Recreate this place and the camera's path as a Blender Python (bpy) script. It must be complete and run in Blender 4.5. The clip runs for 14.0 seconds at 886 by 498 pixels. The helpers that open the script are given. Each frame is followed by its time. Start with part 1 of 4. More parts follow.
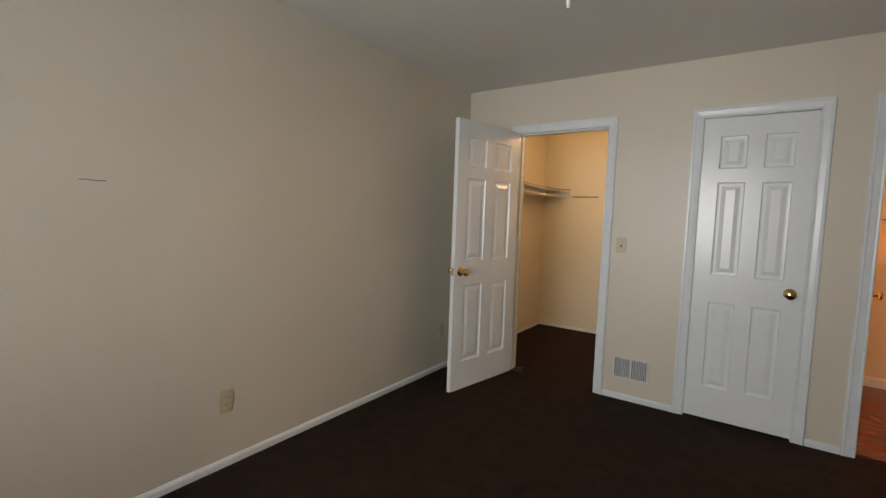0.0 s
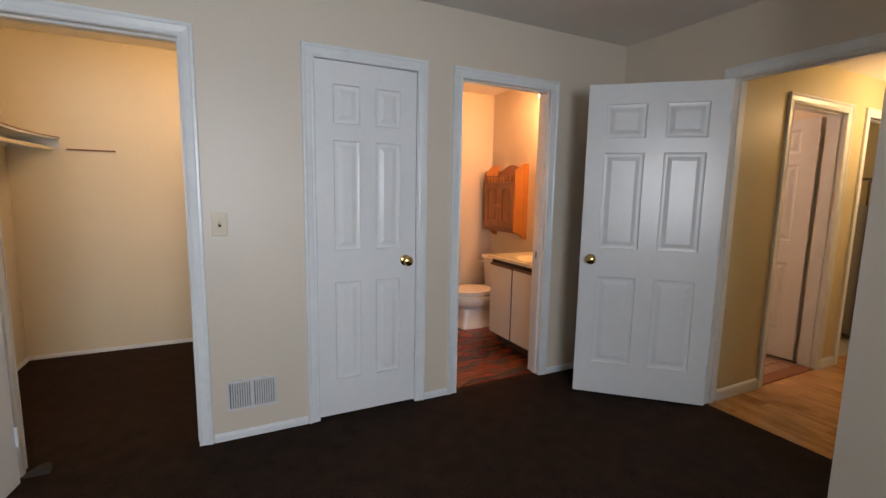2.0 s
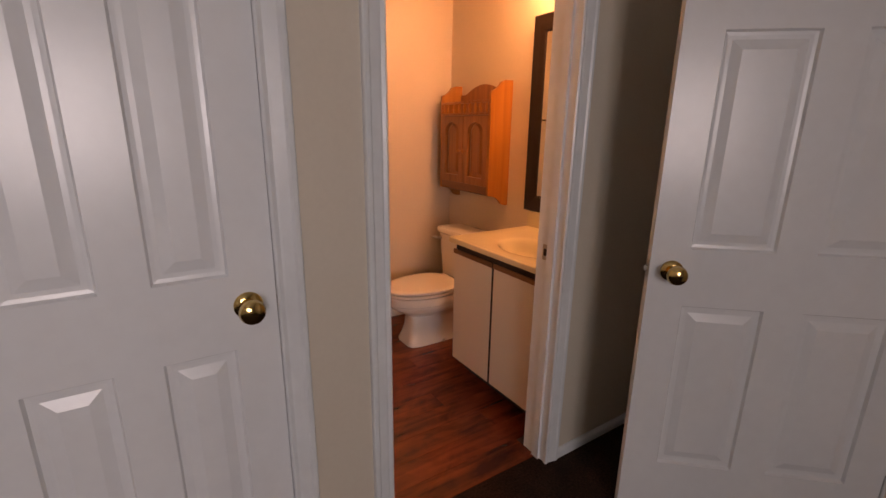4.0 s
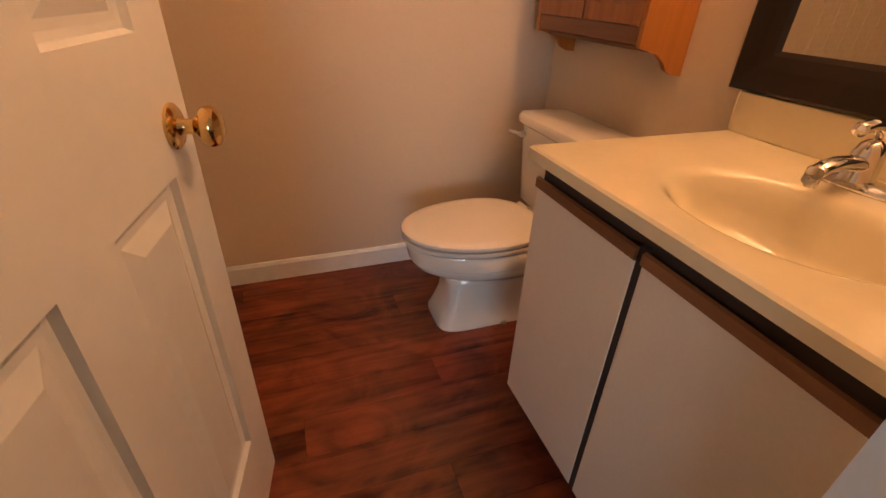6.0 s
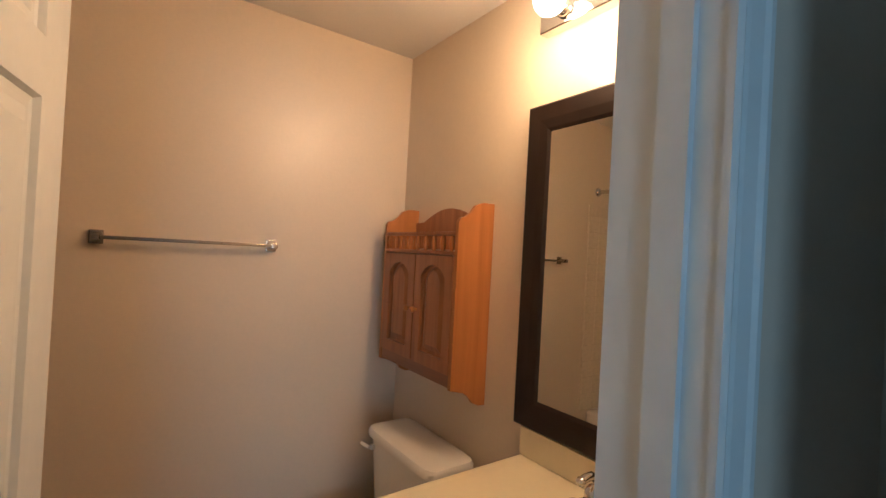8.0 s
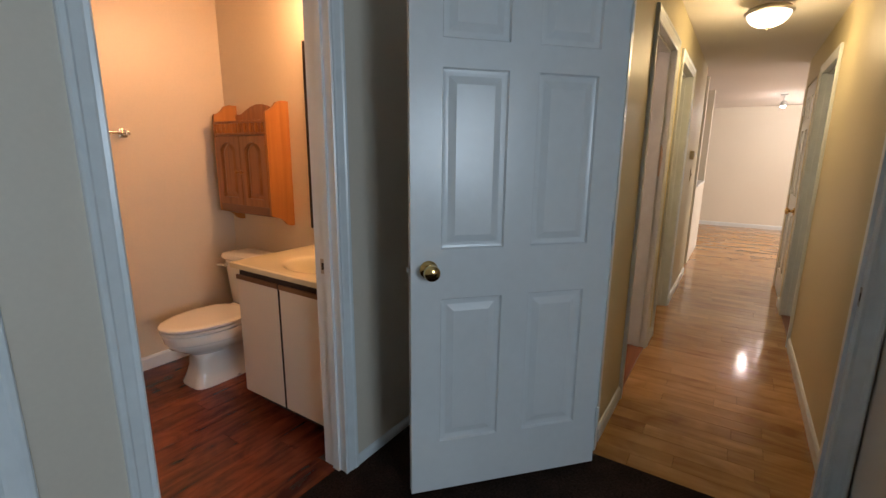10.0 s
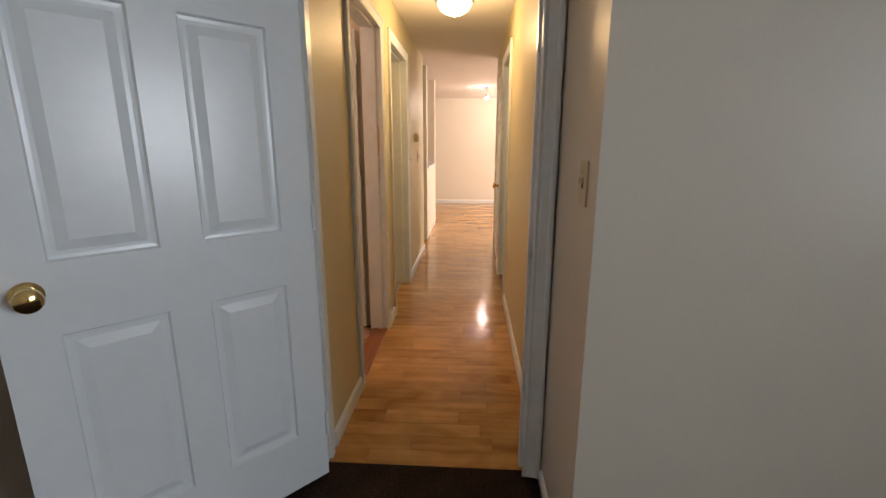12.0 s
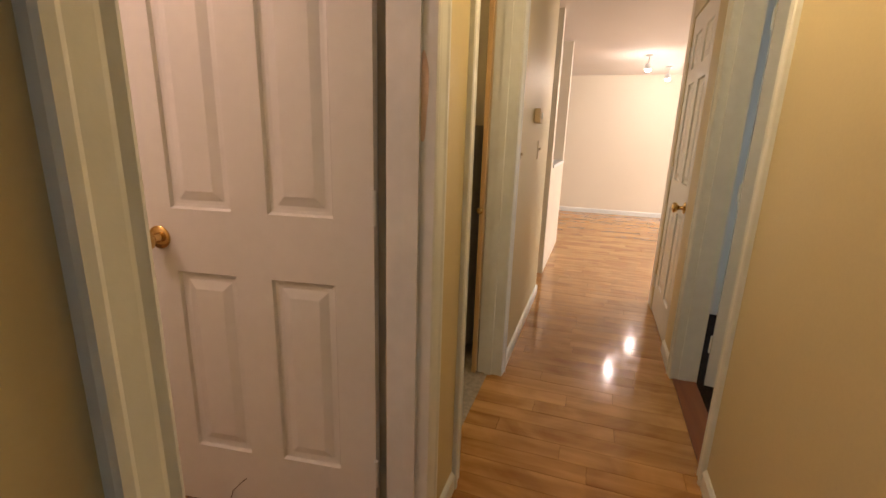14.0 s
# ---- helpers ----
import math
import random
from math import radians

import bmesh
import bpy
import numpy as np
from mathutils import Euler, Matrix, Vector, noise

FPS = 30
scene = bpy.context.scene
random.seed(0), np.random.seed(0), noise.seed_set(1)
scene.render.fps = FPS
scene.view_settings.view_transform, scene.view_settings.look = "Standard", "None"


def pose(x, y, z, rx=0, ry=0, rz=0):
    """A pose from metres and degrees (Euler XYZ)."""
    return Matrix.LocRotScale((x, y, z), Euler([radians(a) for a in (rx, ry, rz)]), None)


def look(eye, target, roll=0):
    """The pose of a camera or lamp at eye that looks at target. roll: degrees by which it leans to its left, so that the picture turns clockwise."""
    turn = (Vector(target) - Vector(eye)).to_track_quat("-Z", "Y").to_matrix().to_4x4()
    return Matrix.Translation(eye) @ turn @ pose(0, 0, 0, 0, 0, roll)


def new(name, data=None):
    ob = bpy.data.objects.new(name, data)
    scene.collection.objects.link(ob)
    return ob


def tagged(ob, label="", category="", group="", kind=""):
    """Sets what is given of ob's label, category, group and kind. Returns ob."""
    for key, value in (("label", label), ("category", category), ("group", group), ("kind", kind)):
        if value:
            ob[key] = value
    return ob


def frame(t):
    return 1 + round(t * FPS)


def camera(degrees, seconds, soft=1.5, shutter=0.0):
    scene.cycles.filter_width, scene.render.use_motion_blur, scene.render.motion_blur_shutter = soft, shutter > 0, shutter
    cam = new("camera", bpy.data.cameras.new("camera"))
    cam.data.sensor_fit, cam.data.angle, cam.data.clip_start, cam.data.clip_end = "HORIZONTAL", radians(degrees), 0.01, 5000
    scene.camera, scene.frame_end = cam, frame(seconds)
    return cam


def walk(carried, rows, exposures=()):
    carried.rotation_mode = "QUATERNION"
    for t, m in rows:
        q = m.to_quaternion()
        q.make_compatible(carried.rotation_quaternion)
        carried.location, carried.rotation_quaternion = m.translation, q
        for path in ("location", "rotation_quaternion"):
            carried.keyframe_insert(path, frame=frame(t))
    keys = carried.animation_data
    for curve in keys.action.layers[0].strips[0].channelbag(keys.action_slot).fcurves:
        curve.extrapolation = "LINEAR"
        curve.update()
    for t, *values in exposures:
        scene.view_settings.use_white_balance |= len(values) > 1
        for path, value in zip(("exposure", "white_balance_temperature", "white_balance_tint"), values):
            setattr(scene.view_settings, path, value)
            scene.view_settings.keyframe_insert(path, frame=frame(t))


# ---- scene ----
cam = camera(89.8, 14.0)
METRES, EYE, TURN = 9.5, 1.33, 34.8
ROWS = [
    (0.0, 0.0, 0.0, 0.0, 0.16, -4.43, -2.06),
    (0.5, -0.0254, 0.0232, 0.0017, -17.81, -4.7, -1.59),
    (1.0, -0.0378, 0.052, 0.0045, -33.8, -5.94, -1.51),
    (1.5, -0.0339, 0.0904, 0.0027, -48.21, -6.71, -1.15),
    (2.0, -0.0105, 0.1297, 0.0009, -61.26, -7.41, -1.11),
    (4.5, 0.2161, 0.2145, -0.0077, -62.94, -17.4, -1.11),
    (5.0, 0.2497, 0.2294, -0.0134, -56.7, -24.14, -1.21),
    (5.5, 0.2718, 0.2421, -0.0217, -51.95, -31.66, -1.41),
    (6.0, 0.2815, 0.2491, -0.0262, -54.0, -30.31, -2.85),
    (6.5, 0.2871, 0.2546, -0.0171, -61.54, -19.28, -3.72),
    (7.0, 0.2868, 0.2557, 0.0046, -67.23, -4.07, -2.72),
    (9.5, 0.1829, 0.1958, 0.0023, -81.38, -9.14, -0.75),
    (10.0, 0.1435, 0.1843, -0.0013, -91.36, -11.26, -1.02),
    (10.5, 0.1097, 0.1737, -0.0055, -101.97, -13.0, -0.86),
    (11.0, 0.0966, 0.1774, -0.0065, -110.87, -13.77, -0.57),
    (11.5, 0.1198, 0.1706, -0.0083, -116.78, -13.45, -0.35),
    (12.0, 0.1628, 0.1519, -0.0068, -121.24, -12.27, -0.09),
    (12.5, 0.2085, 0.1255, -0.003, -122.36, -10.75, 0.25),
    (13.0, 0.2531, 0.0988, -0.004, -121.66, -10.37, 0.44),
    (13.5, 0.2999, 0.0754, -0.0062, -117.35, -11.45, -0.42),
    (14.0, 0.3382, 0.0556, -0.0096, -105.83, -13.4, -1.97),
]


def carried_pose(t, x, y, z, yaw, pitch, roll):
    """The eye's pose, with the small lean of the path past the bedroom taken out."""
    lean = 0.1 if t < 3 else 0.85
    return pose(0, 0, EYE, 0, lean, 0) @ pose(0, 0, 0, 0, 0, TURN) @ pose(METRES * x, METRES * y, METRES * z, 90 + pitch, roll, yaw)


EXPOSURES = [(0, -0.2, 7900, 23), (1.0, -0.2, 7400, 24), (2, 0.0, 7100, 25), (4.5, -0.52, 8900, 47), (5.0, -0.22, 8700, 48), (5.5, -0.17, 7500, 38), (6.0, -0.27, 6700, 22), (6.5, -0.2, 5700, 7), (7.0, -0.66, 4750, -4), (7.2, -0.66, 4750, -3), (9.5, -0.38, 5100, 7), (10, -0.33, 6100, 14), (10.5, -0.28, 6000, 17), (11, 0.05, 6000, 19), (11.5, 0.1, 6400, 20), (12.5, 0.0, 8000, 25), (13.0, -0.12, 9600, 32), (13.5, -0.07, 7800, 27), (14, 0.0, 6600, 18)]
PATH = [(row[0], carried_pose(*row)) for row in ROWS]
PATH += [(4.3, look((0.338, 2.651, 1.31), (1.363, 4.272, 0.745), 0.9)), (2.2, look((-0.779, 1.121, 1.349), (0.251, 2.814, 1.078), 0.6)), (7.2, look((0.854, 3.516, 1.440), (1.934, 5.198, 1.511), 2.0))]
walk(cam, sorted(PATH, key=lambda row: row[0]), EXPOSURES)


# ---- light ----
def make_world():
    w = bpy.data.worlds.new("sky")
    scene.world = w
    w.use_nodes = True
    nt = w.node_tree
    sky = nt.nodes.new("ShaderNodeTexSky")
    sky.sky_type, sky.sun_disc = "NISHITA", False
    sky.sun_elevation, sky.sun_rotation = radians(38), radians(200)
    nt.links.new(sky.outputs[0], nt.nodes["Background"].inputs[0])
    nt.nodes["Background"].inputs[1].default_value = 0.12


make_world()


def lamp(kind, name, m, power, colour, size=0.1, size_y=0.0):
    d = bpy.data.lights.new(name, kind)
    d.energy, d.color = power, colour
    if kind == "AREA":
        d.shape, d.size, d.size_y = "RECTANGLE", size, size_y or size
    elif kind == "SUN":
        d.angle = radians(0.5)
    else:
        d.shadow_soft_size = size
    ob = new(name, d)
    ob.matrix_world = m
    return ob


WARM = (1.0, 0.50, 0.21)
HALLWARM = (1.0, 0.70, 0.33)
DAY = (0.74, 0.90, 0.99)
lamp("SUN", "sun", look((0, -10, 8), (0.5, 0, 0)), 2.0, (1.0, 0.94, 0.85))
# daylight entering at the bedroom windows, and at the window of the other bedroom
lamp("AREA", "window_daylight", look((-0.82, -1.36, 1.45), (-0.82, 3, 1.35)), 35, DAY, 1.45, 1.2).data.spread = radians(108)
lamp("AREA", "side_window_daylight", look((4.6, -0.9, 1.4), (4.6, 3, 1.2)), 16, DAY, 1.2, 1.1)
lamp("AREA", "living_window_daylight", look((8.4, -1.95, 1.4), (8.4, 3, 1.6)), 150, (1.0, 0.90, 0.80), 2.4, 1.3)
# lamps of the place, with added fill lights that have no fitting
for y in (3.72, 3.94, 4.16):
    lamp("POINT", "vanity_bulb_light", pose(1.70, y, 2.08), 11.0, WARM, 0.045)
lamp("POINT", "hall_lamp_light", pose(3.62, 2.19, 1.98), 14.5, HALLWARM, 0.09)
lamp("POINT", "closet_bulb_light", pose(-0.95, 4.25, 2.2), 16, (1.0, 0.66, 0.33), 0.05)
# added unseen fill that brightens the open hall door
lamp("POINT", "second_bath_fill", pose(2.5, 3.75, 1.95), 15, (1.0, 0.66, 0.52), 0.06)
# added weak fill inside the utility closet, no lamp stands there
lamp("POINT", "utility_fill", pose(4.15, 3.4, 2.0), 2.5, HALLWARM, 0.05)
# first two belong to the spotlights, last two are added fills without fittings
for x, y in ((8.65, 1.81), (9.6, 1.47), (8.0, 0.4), (7.2, 3.9)):
    lamp("POINT", "living_room_spot_and_fill", pose(x, y, 1.99), 9.5, (1.0, 0.83, 0.68), 0.05)


# ---- materials ----
def material(name, rgb, rough=0.6, metal=0.0, grain=60.0, bump=0.05, vary=0.06, stain=1.2, stain_vary=0.06, coat=0.0, dist=0.004):
    """Plain surface with two scales of colour variation and a fine relief."""
    m = bpy.data.materials.new(name)
    m.use_nodes = True
    nt = m.node_tree
    b = nt.nodes["Principled BSDF"]
    b.inputs["Roughness"].default_value, b.inputs["Metallic"].default_value = rough, metal
    b.inputs["Coat Weight"].default_value = coat
    tc = nt.nodes.new("ShaderNodeTexCoord")
    n1, n2 = nt.nodes.new("ShaderNodeTexNoise"), nt.nodes.new("ShaderNodeTexNoise")
    n1.inputs["Scale"].default_value, n2.inputs["Scale"].default_value = grain, stain
    n1.inputs["Detail"].default_value, n2.inputs["Detail"].default_value = 4, 5
    for n in (n1, n2):
        nt.links.new(tc.outputs["Object"], n.inputs["Vector"])
    mixes = []
    for n, v in ((n1, vary), (n2, stain_vary)):
        r = nt.nodes.new("ShaderNodeMapRange")
        r.inputs["From Min"].default_value, r.inputs["From Max"].default_value = 0.3, 0.7
        r.inputs["To Min"].default_value, r.inputs["To Max"].default_value = 1 - v, 1 + v
        nt.links.new(n.outputs[0], r.inputs["Value"])
        mixes.append(r)
    mul = nt.nodes.new("ShaderNodeMath")
    mul.operation = "MULTIPLY"
    nt.links.new(mixes[0].outputs[0], mul.inputs[0]), nt.links.new(mixes[1].outputs[0], mul.inputs[1])
    sc = nt.nodes.new("ShaderNodeVectorMath")
    sc.operation = "SCALE"
    sc.inputs[0].default_value = rgb
    nt.links.new(mul.outputs[0], sc.inputs["Scale"])
    nt.links.new(sc.outputs[0], b.inputs["Base Color"])
    if bump:
        bp = nt.nodes.new("ShaderNodeBump")
        bp.inputs["Strength"].default_value, bp.inputs["Distance"].default_value = bump, dist
        nt.links.new(n1.outputs[0], bp.inputs["Height"])
        nt.links.new(bp.outputs[0], b.inputs["Normal"])
    return m


def wood(name, dark, light, rough, along, scale=1.0, piece_vary=0.3, knots=0.0, bump=0.08):
    """Grained wood, stretched along one axis, each piece of its own tone."""
    m = bpy.data.materials.new(name)
    m.use_nodes = True
    nt = m.node_tree
    b = nt.nodes["Principled BSDF"]
    tc, info = nt.nodes.new("ShaderNodeTexCoord"), nt.nodes.new("ShaderNodeObjectInfo")
    geo = nt.nodes.new("ShaderNodeNewGeometry")
    ran = nt.nodes.new("ShaderNodeMath")
    ran.operation = "ADD"
    nt.links.new(info.outputs["Random"], ran.inputs[0]), nt.links.new(geo.outputs["Random Per Island"], ran.inputs[1])
    fr = nt.nodes.new("ShaderNodeMath")
    fr.operation = "FRACT"
    nt.links.new(ran.outputs[0], fr.inputs[0])
    off = nt.nodes.new("ShaderNodeVectorMath")
    off.operation = "ADD"
    mul = nt.nodes.new("ShaderNodeMath")
    mul.operation, mul.inputs[1].default_value = "MULTIPLY", 37.0
    nt.links.new(fr.outputs[0], mul.inputs[0])
    nt.links.new(tc.outputs["Object"], off.inputs[0]), nt.links.new(mul.outputs[0], off.inputs[1])
    mp = nt.nodes.new("ShaderNodeMapping")
    s = [22.0 * scale] * 3
    s["xyz".index(along)] = 1.6 * scale
    mp.inputs["Scale"].default_value = s
    nt.links.new(off.outputs[0], mp.inputs["Vector"])
    n = nt.nodes.new("ShaderNodeTexNoise")
    n.inputs["Scale"].default_value, n.inputs["Detail"].default_value, n.inputs["Distortion"].default_value = 1.0, 8, 0.6
    nt.links.new(mp.outputs[0], n.inputs["Vector"])
    mp2 = nt.nodes.new("ShaderNodeMapping")
    s2 = [5.0 * scale] * 3
    s2["xyz".index(along)] = 3.4 * scale
    mp2.inputs["Scale"].default_value = s2
    nt.links.new(off.outputs[0], mp2.inputs["Vector"])
    n2 = nt.nodes.new("ShaderNodeTexNoise")
    n2.inputs["Scale"].default_value, n2.inputs["Detail"].default_value, n2.inputs["Distortion"].default_value = 1.0, 4, 1.5
    nt.links.new(mp2.outputs[0], n2.inputs["Vector"])
    a = nt.nodes.new("ShaderNodeMath")
    a.operation, a.inputs[1].default_value = "MULTIPLY_ADD", knots
    nt.links.new(n2.outputs[0], a.inputs[0]), nt.links.new(n.outputs[0], a.inputs[2])
    c = nt.nodes.new("ShaderNodeMath")
    c.operation, c.inputs[1].default_value = "MULTIPLY_ADD", piece_vary
    nt.links.new(fr.outputs[0], c.inputs[0]), nt.links.new(a.outputs[0], c.inputs[2])
    r = nt.nodes.new("ShaderNodeMapRange")
    mid = 0.5 + 0.5 * knots + 0.5 * piece_vary
    r.inputs["From Min"].default_value, r.inputs["From Max"].default_value = mid - 0.32, mid + 0.32
    nt.links.new(c.outputs[0], r.inputs["Value"])
    mix = nt.nodes.new("ShaderNodeMix")
    mix.data_type = "RGBA"
    mix.inputs["A"].default_value, mix.inputs["B"].default_value = (*dark, 1), (*light, 1)
    nt.links.new(r.outputs[0], mix.inputs["Factor"])
    nt.links.new(mix.outputs["Result"], b.inputs["Base Color"])
    b.inputs["Roughness"].default_value = rough
    bp = nt.nodes.new("ShaderNodeBump")
    bp.inputs["Strength"].default_value, bp.inputs["Distance"].default_value = bump, 0.002
    nt.links.new(n.outputs[0], bp.inputs["Height"])
    nt.links.new(bp.outputs[0], b.inputs["Normal"])
    return m


def glow(name, rgb, strength):
    m = bpy.data.materials.new(name)
    m.use_nodes = True
    b = m.node_tree.nodes["Principled BSDF"]
    b.inputs["Base Color"].default_value = (0.9, 0.9, 0.88, 1)
    b.inputs["Emission Color"].default_value, b.inputs["Emission Strength"].default_value = (*rgb, 1), strength
    return m


WALL = material("cream_wall_paint", (0.66, 0.60, 0.505), 0.40, grain=90, bump=0.06, vary=0.015, stain_vary=0.035)
HALLWALL = material("yellow_cream_wall_paint", (0.58, 0.51, 0.31), 0.45, grain=90, bump=0.1, vary=0.015, stain_vary=0.03)
BATHWALL = material("beige_satin_wall_paint", (0.67, 0.575, 0.445), 0.36, grain=70, bump=0.1, vary=0.015, stain_vary=0.03)
CLOSETWALL = material("closet_wall_paint", (0.74, 0.68, 0.52), 0.5, grain=90, bump=0.1, vary=0.015, stain_vary=0.04)
FARWALL = material("living_room_wall_paint", (0.78, 0.74, 0.64), 0.5, grain=90, bump=0.1, vary=0.015, stain_vary=0.02)
CEIL = material("ceiling_paint", (0.76, 0.74, 0.71), 0.8, grain=130, bump=0.25, vary=0.02, stain_vary=0.03)
TRIM = material("white_gloss_trim_paint", (0.72, 0.77, 0.79), 0.28, grain=22, bump=0.22, vary=0.03, stain=5, stain_vary=0.04)
DOORM = material("white_door_paint", (0.75, 0.79, 0.81), 0.25, grain=30, bump=0.12, vary=0.015, stain=2.5, stain_vary=0.025, dist=0.003)
CARPET = material("dark_brown_carpet", (0.026, 0.0152, 0.0105), 0.97, grain=110, bump=1.0, vary=0.5, stain=9.0, stain_vary=0.25, dist=0.01)
CARPET.node_tree.nodes["Principled BSDF"].inputs["Specular IOR Level"].default_value = 0.15
BRASS = material("polished_brass", (0.72, 0.50, 0.20), 0.14, 1.0, bump=0, vary=0.03)
NICKEL = material("brushed_nickel", (0.40, 0.36, 0.31), 0.24, 1.0, grain=150, bump=0.02, vary=0.05)
CHROME = material("chrome", (0.72, 0.72, 0.72), 0.08, 1.0, bump=0, vary=0.02)
STEEL = material("dull_steel", (0.45, 0.42, 0.38), 0.35, 1.0, bump=0.05)
PORCELAIN = material("white_porcelain", (0.80, 0.78, 0.73), 0.08, bump=0, vary=0.01, stain_vary=0.01, coat=0.4)
SEATM = material("white_toilet_seat_plastic", (0.80, 0.77, 0.71), 0.2, bump=0, vary=0.01, stain_vary=0.015)
MARBLE = material("cream_cultured_marble", (0.71, 0.645, 0.45), 0.12, bump=0, vary=0.01, stain=6, stain_vary=0.03, coat=0.3)
LAMINATE = material("off_white_laminate", (0.72, 0.67, 0.58), 0.38, grain=120, bump=0.03, vary=0.02, stain_vary=0.02)
# near-black in place of shade in gaps, holes and slots; also for rubber
DARKGAP = material("gap_shade_and_dark_rubber", (0.03, 0.022, 0.017), 0.8)
# dark brown for recess shade, cracks and the underlay below planks
SHADOWGAP = material("recess_shade_and_underlay", (0.05, 0.03, 0.02), 0.8)
MIRRORFRAME = wood("espresso_wood", (0.007, 0.0035, 0.0025), (0.018, 0.009, 0.006), 0.38, "z", piece_vary=0.1)
OAK = wood("honey_oak", (0.30, 0.11, 0.022), (0.50, 0.21, 0.05), 0.35, "z", piece_vary=0.12)
OAKDARK = wood("oak_trim", (0.15, 0.065, 0.028), (0.27, 0.125, 0.055), 0.4, "y", piece_vary=0.1)
OAKDOOR = wood("grained_oak_door", (0.20, 0.075, 0.025), (0.42, 0.18, 0.06), 0.38, "z", scale=1.4, piece_vary=0.12)
HALLWOOD = wood("golden_oak_floor", (0.29, 0.135, 0.040), (0.58, 0.33, 0.120), 0.11, "y", scale=0.7, piece_vary=0.20, knots=1.1, bump=0.03)
BATHWOOD = wood("red_brown_laminate_floor", (0.048, 0.011, 0.0065), (0.235, 0.053, 0.022), 0.27, "x", scale=1.3, piece_vary=0.22, knots=1.1, bump=0.08)
OAKPALE = wood("pale_tan_wood", (0.42, 0.27, 0.12), (0.60, 0.42, 0.21), 0.45, "z", piece_vary=0.1)
THRESH = wood("red_oak_threshold", (0.16, 0.05, 0.02), (0.30, 0.11, 0.04), 0.35, "x", piece_vary=0.1)
ALMOND = material("almond_plastic", (0.56, 0.47, 0.32), 0.35, bump=0, vary=0.02)
VENTM = material("white_painted_vent", (0.62, 0.63, 0.64), 0.4, bump=0.04)
TILE = material("red_brown_floor_tile", (0.42, 0.27, 0.18), 0.35, grain=25, bump=0.1, vary=0.15)
GROUT = material("pale_grout", (0.20, 0.14, 0.10), 0.8)
HEATER = material("grey_enamel", (0.28, 0.28, 0.29), 0.35, bump=0.02)
SURROUND = material("beige_glazed_tile", (0.76, 0.68, 0.54), 0.12, bump=0.03, stain=4, stain_vary=0.05)
GROUTPALE = material("beige_grout", (0.66, 0.58, 0.45), 0.85)
CONCRETE = material("bare_concrete", (0.32, 0.28, 0.22), 0.9, grain=40, bump=0.4, vary=0.2)
TAN = material("tan_scuff", (0.74, 0.58, 0.45), 0.6)
BULB = glow("lit_bulb", (1.0, 0.75, 0.45), 14)
DOME = glow("lit_frosted_glass", (1.0, 0.86, 0.62), 5)
SPOT = glow("lit_recessed_bulb", (1.0, 0.88, 0.7), 40)


def pure_mirror():
    m = bpy.data.materials.new("silvered_mirror")
    m.use_nodes = True
    b = m.node_tree.nodes["Principled BSDF"]
    b.inputs["Base Color"].default_value = (0.86, 0.88, 0.86, 1)
    b.inputs["Metallic"].default_value, b.inputs["Roughness"].default_value = 1.0, 0.01
    return m


def clear_glass():
    m = bpy.data.materials.new("window_glass")
    m.use_nodes = True
    b = m.node_tree.nodes["Principled BSDF"]
    b.inputs["Roughness"].default_value, b.inputs["Transmission Weight"].default_value = 0.0, 1.0
    return m


MIRROR, GLASS = pure_mirror(), clear_glass()


# ---- mesh helpers ----
def add_box(bm, x0, y0, z0, x1, y1, z1, bevel=0.0):
    vs = [bm.verts.new(p) for p in ((x0, y0, z0), (x1, y0, z0), (x1, y1, z0), (x0, y1, z0), (x0, y0, z1), (x1, y0, z1), (x1, y1, z1), (x0, y1, z1))]
    fs = [bm.faces.new([vs[i] for i in f]) for f in ((3, 2, 1, 0), (4, 5, 6, 7), (0, 1, 5, 4), (1, 2, 6, 5), (2, 3, 7, 6), (3, 0, 4, 7))]
    if bevel:
        es = list({e for f in fs for e in f.edges})
        bmesh.ops.bevel(bm, geom=es, offset=bevel, segments=2, profile=0.6, affect="EDGES")
    return bm


def box(x0, y0, z0, x1, y1, z1, bevel=0.0):
    return add_box(bmesh.new(), x0, y0, z0, x1, y1, z1, bevel)


def add_rings(bm, rings, cap_first=True, cap_last=True, closed=True):
    """Skin a row of rings of equal length."""
    vr = [[bm.verts.new(p) for p in ring] for ring in rings]
    n = len(vr[0])
    for a, b in zip(vr, vr[1:]):
        for i in range(n if closed else n - 1):
            j = (i + 1) % n
            bm.faces.new((a[i], a[j], b[j], b[i]))
    if cap_first:
        bm.faces.new(list(reversed(vr[0])))
    if cap_last:
        bm.faces.new(vr[-1])
    return bm


def lathe(profile, n=24, axis="z", at=(0, 0, 0)):
    """Turn (radius, height) pairs about an axis through at."""
    bm = bmesh.new()
    rings = []
    for r, h in profile:
        ring = []
        for i in range(n):
            a = 2 * math.pi * i / n
            c, s = max(r, 1e-4) * math.cos(a), max(r, 1e-4) * math.sin(a)
            p = {"z": (c, s, h), "y": (s, h, c), "x": (h, c, s)}[axis]
            ring.append((p[0] + at[0], p[1] + at[1], p[2] + at[2]))
        rings.append(ring)
    return add_rings(bm, rings)


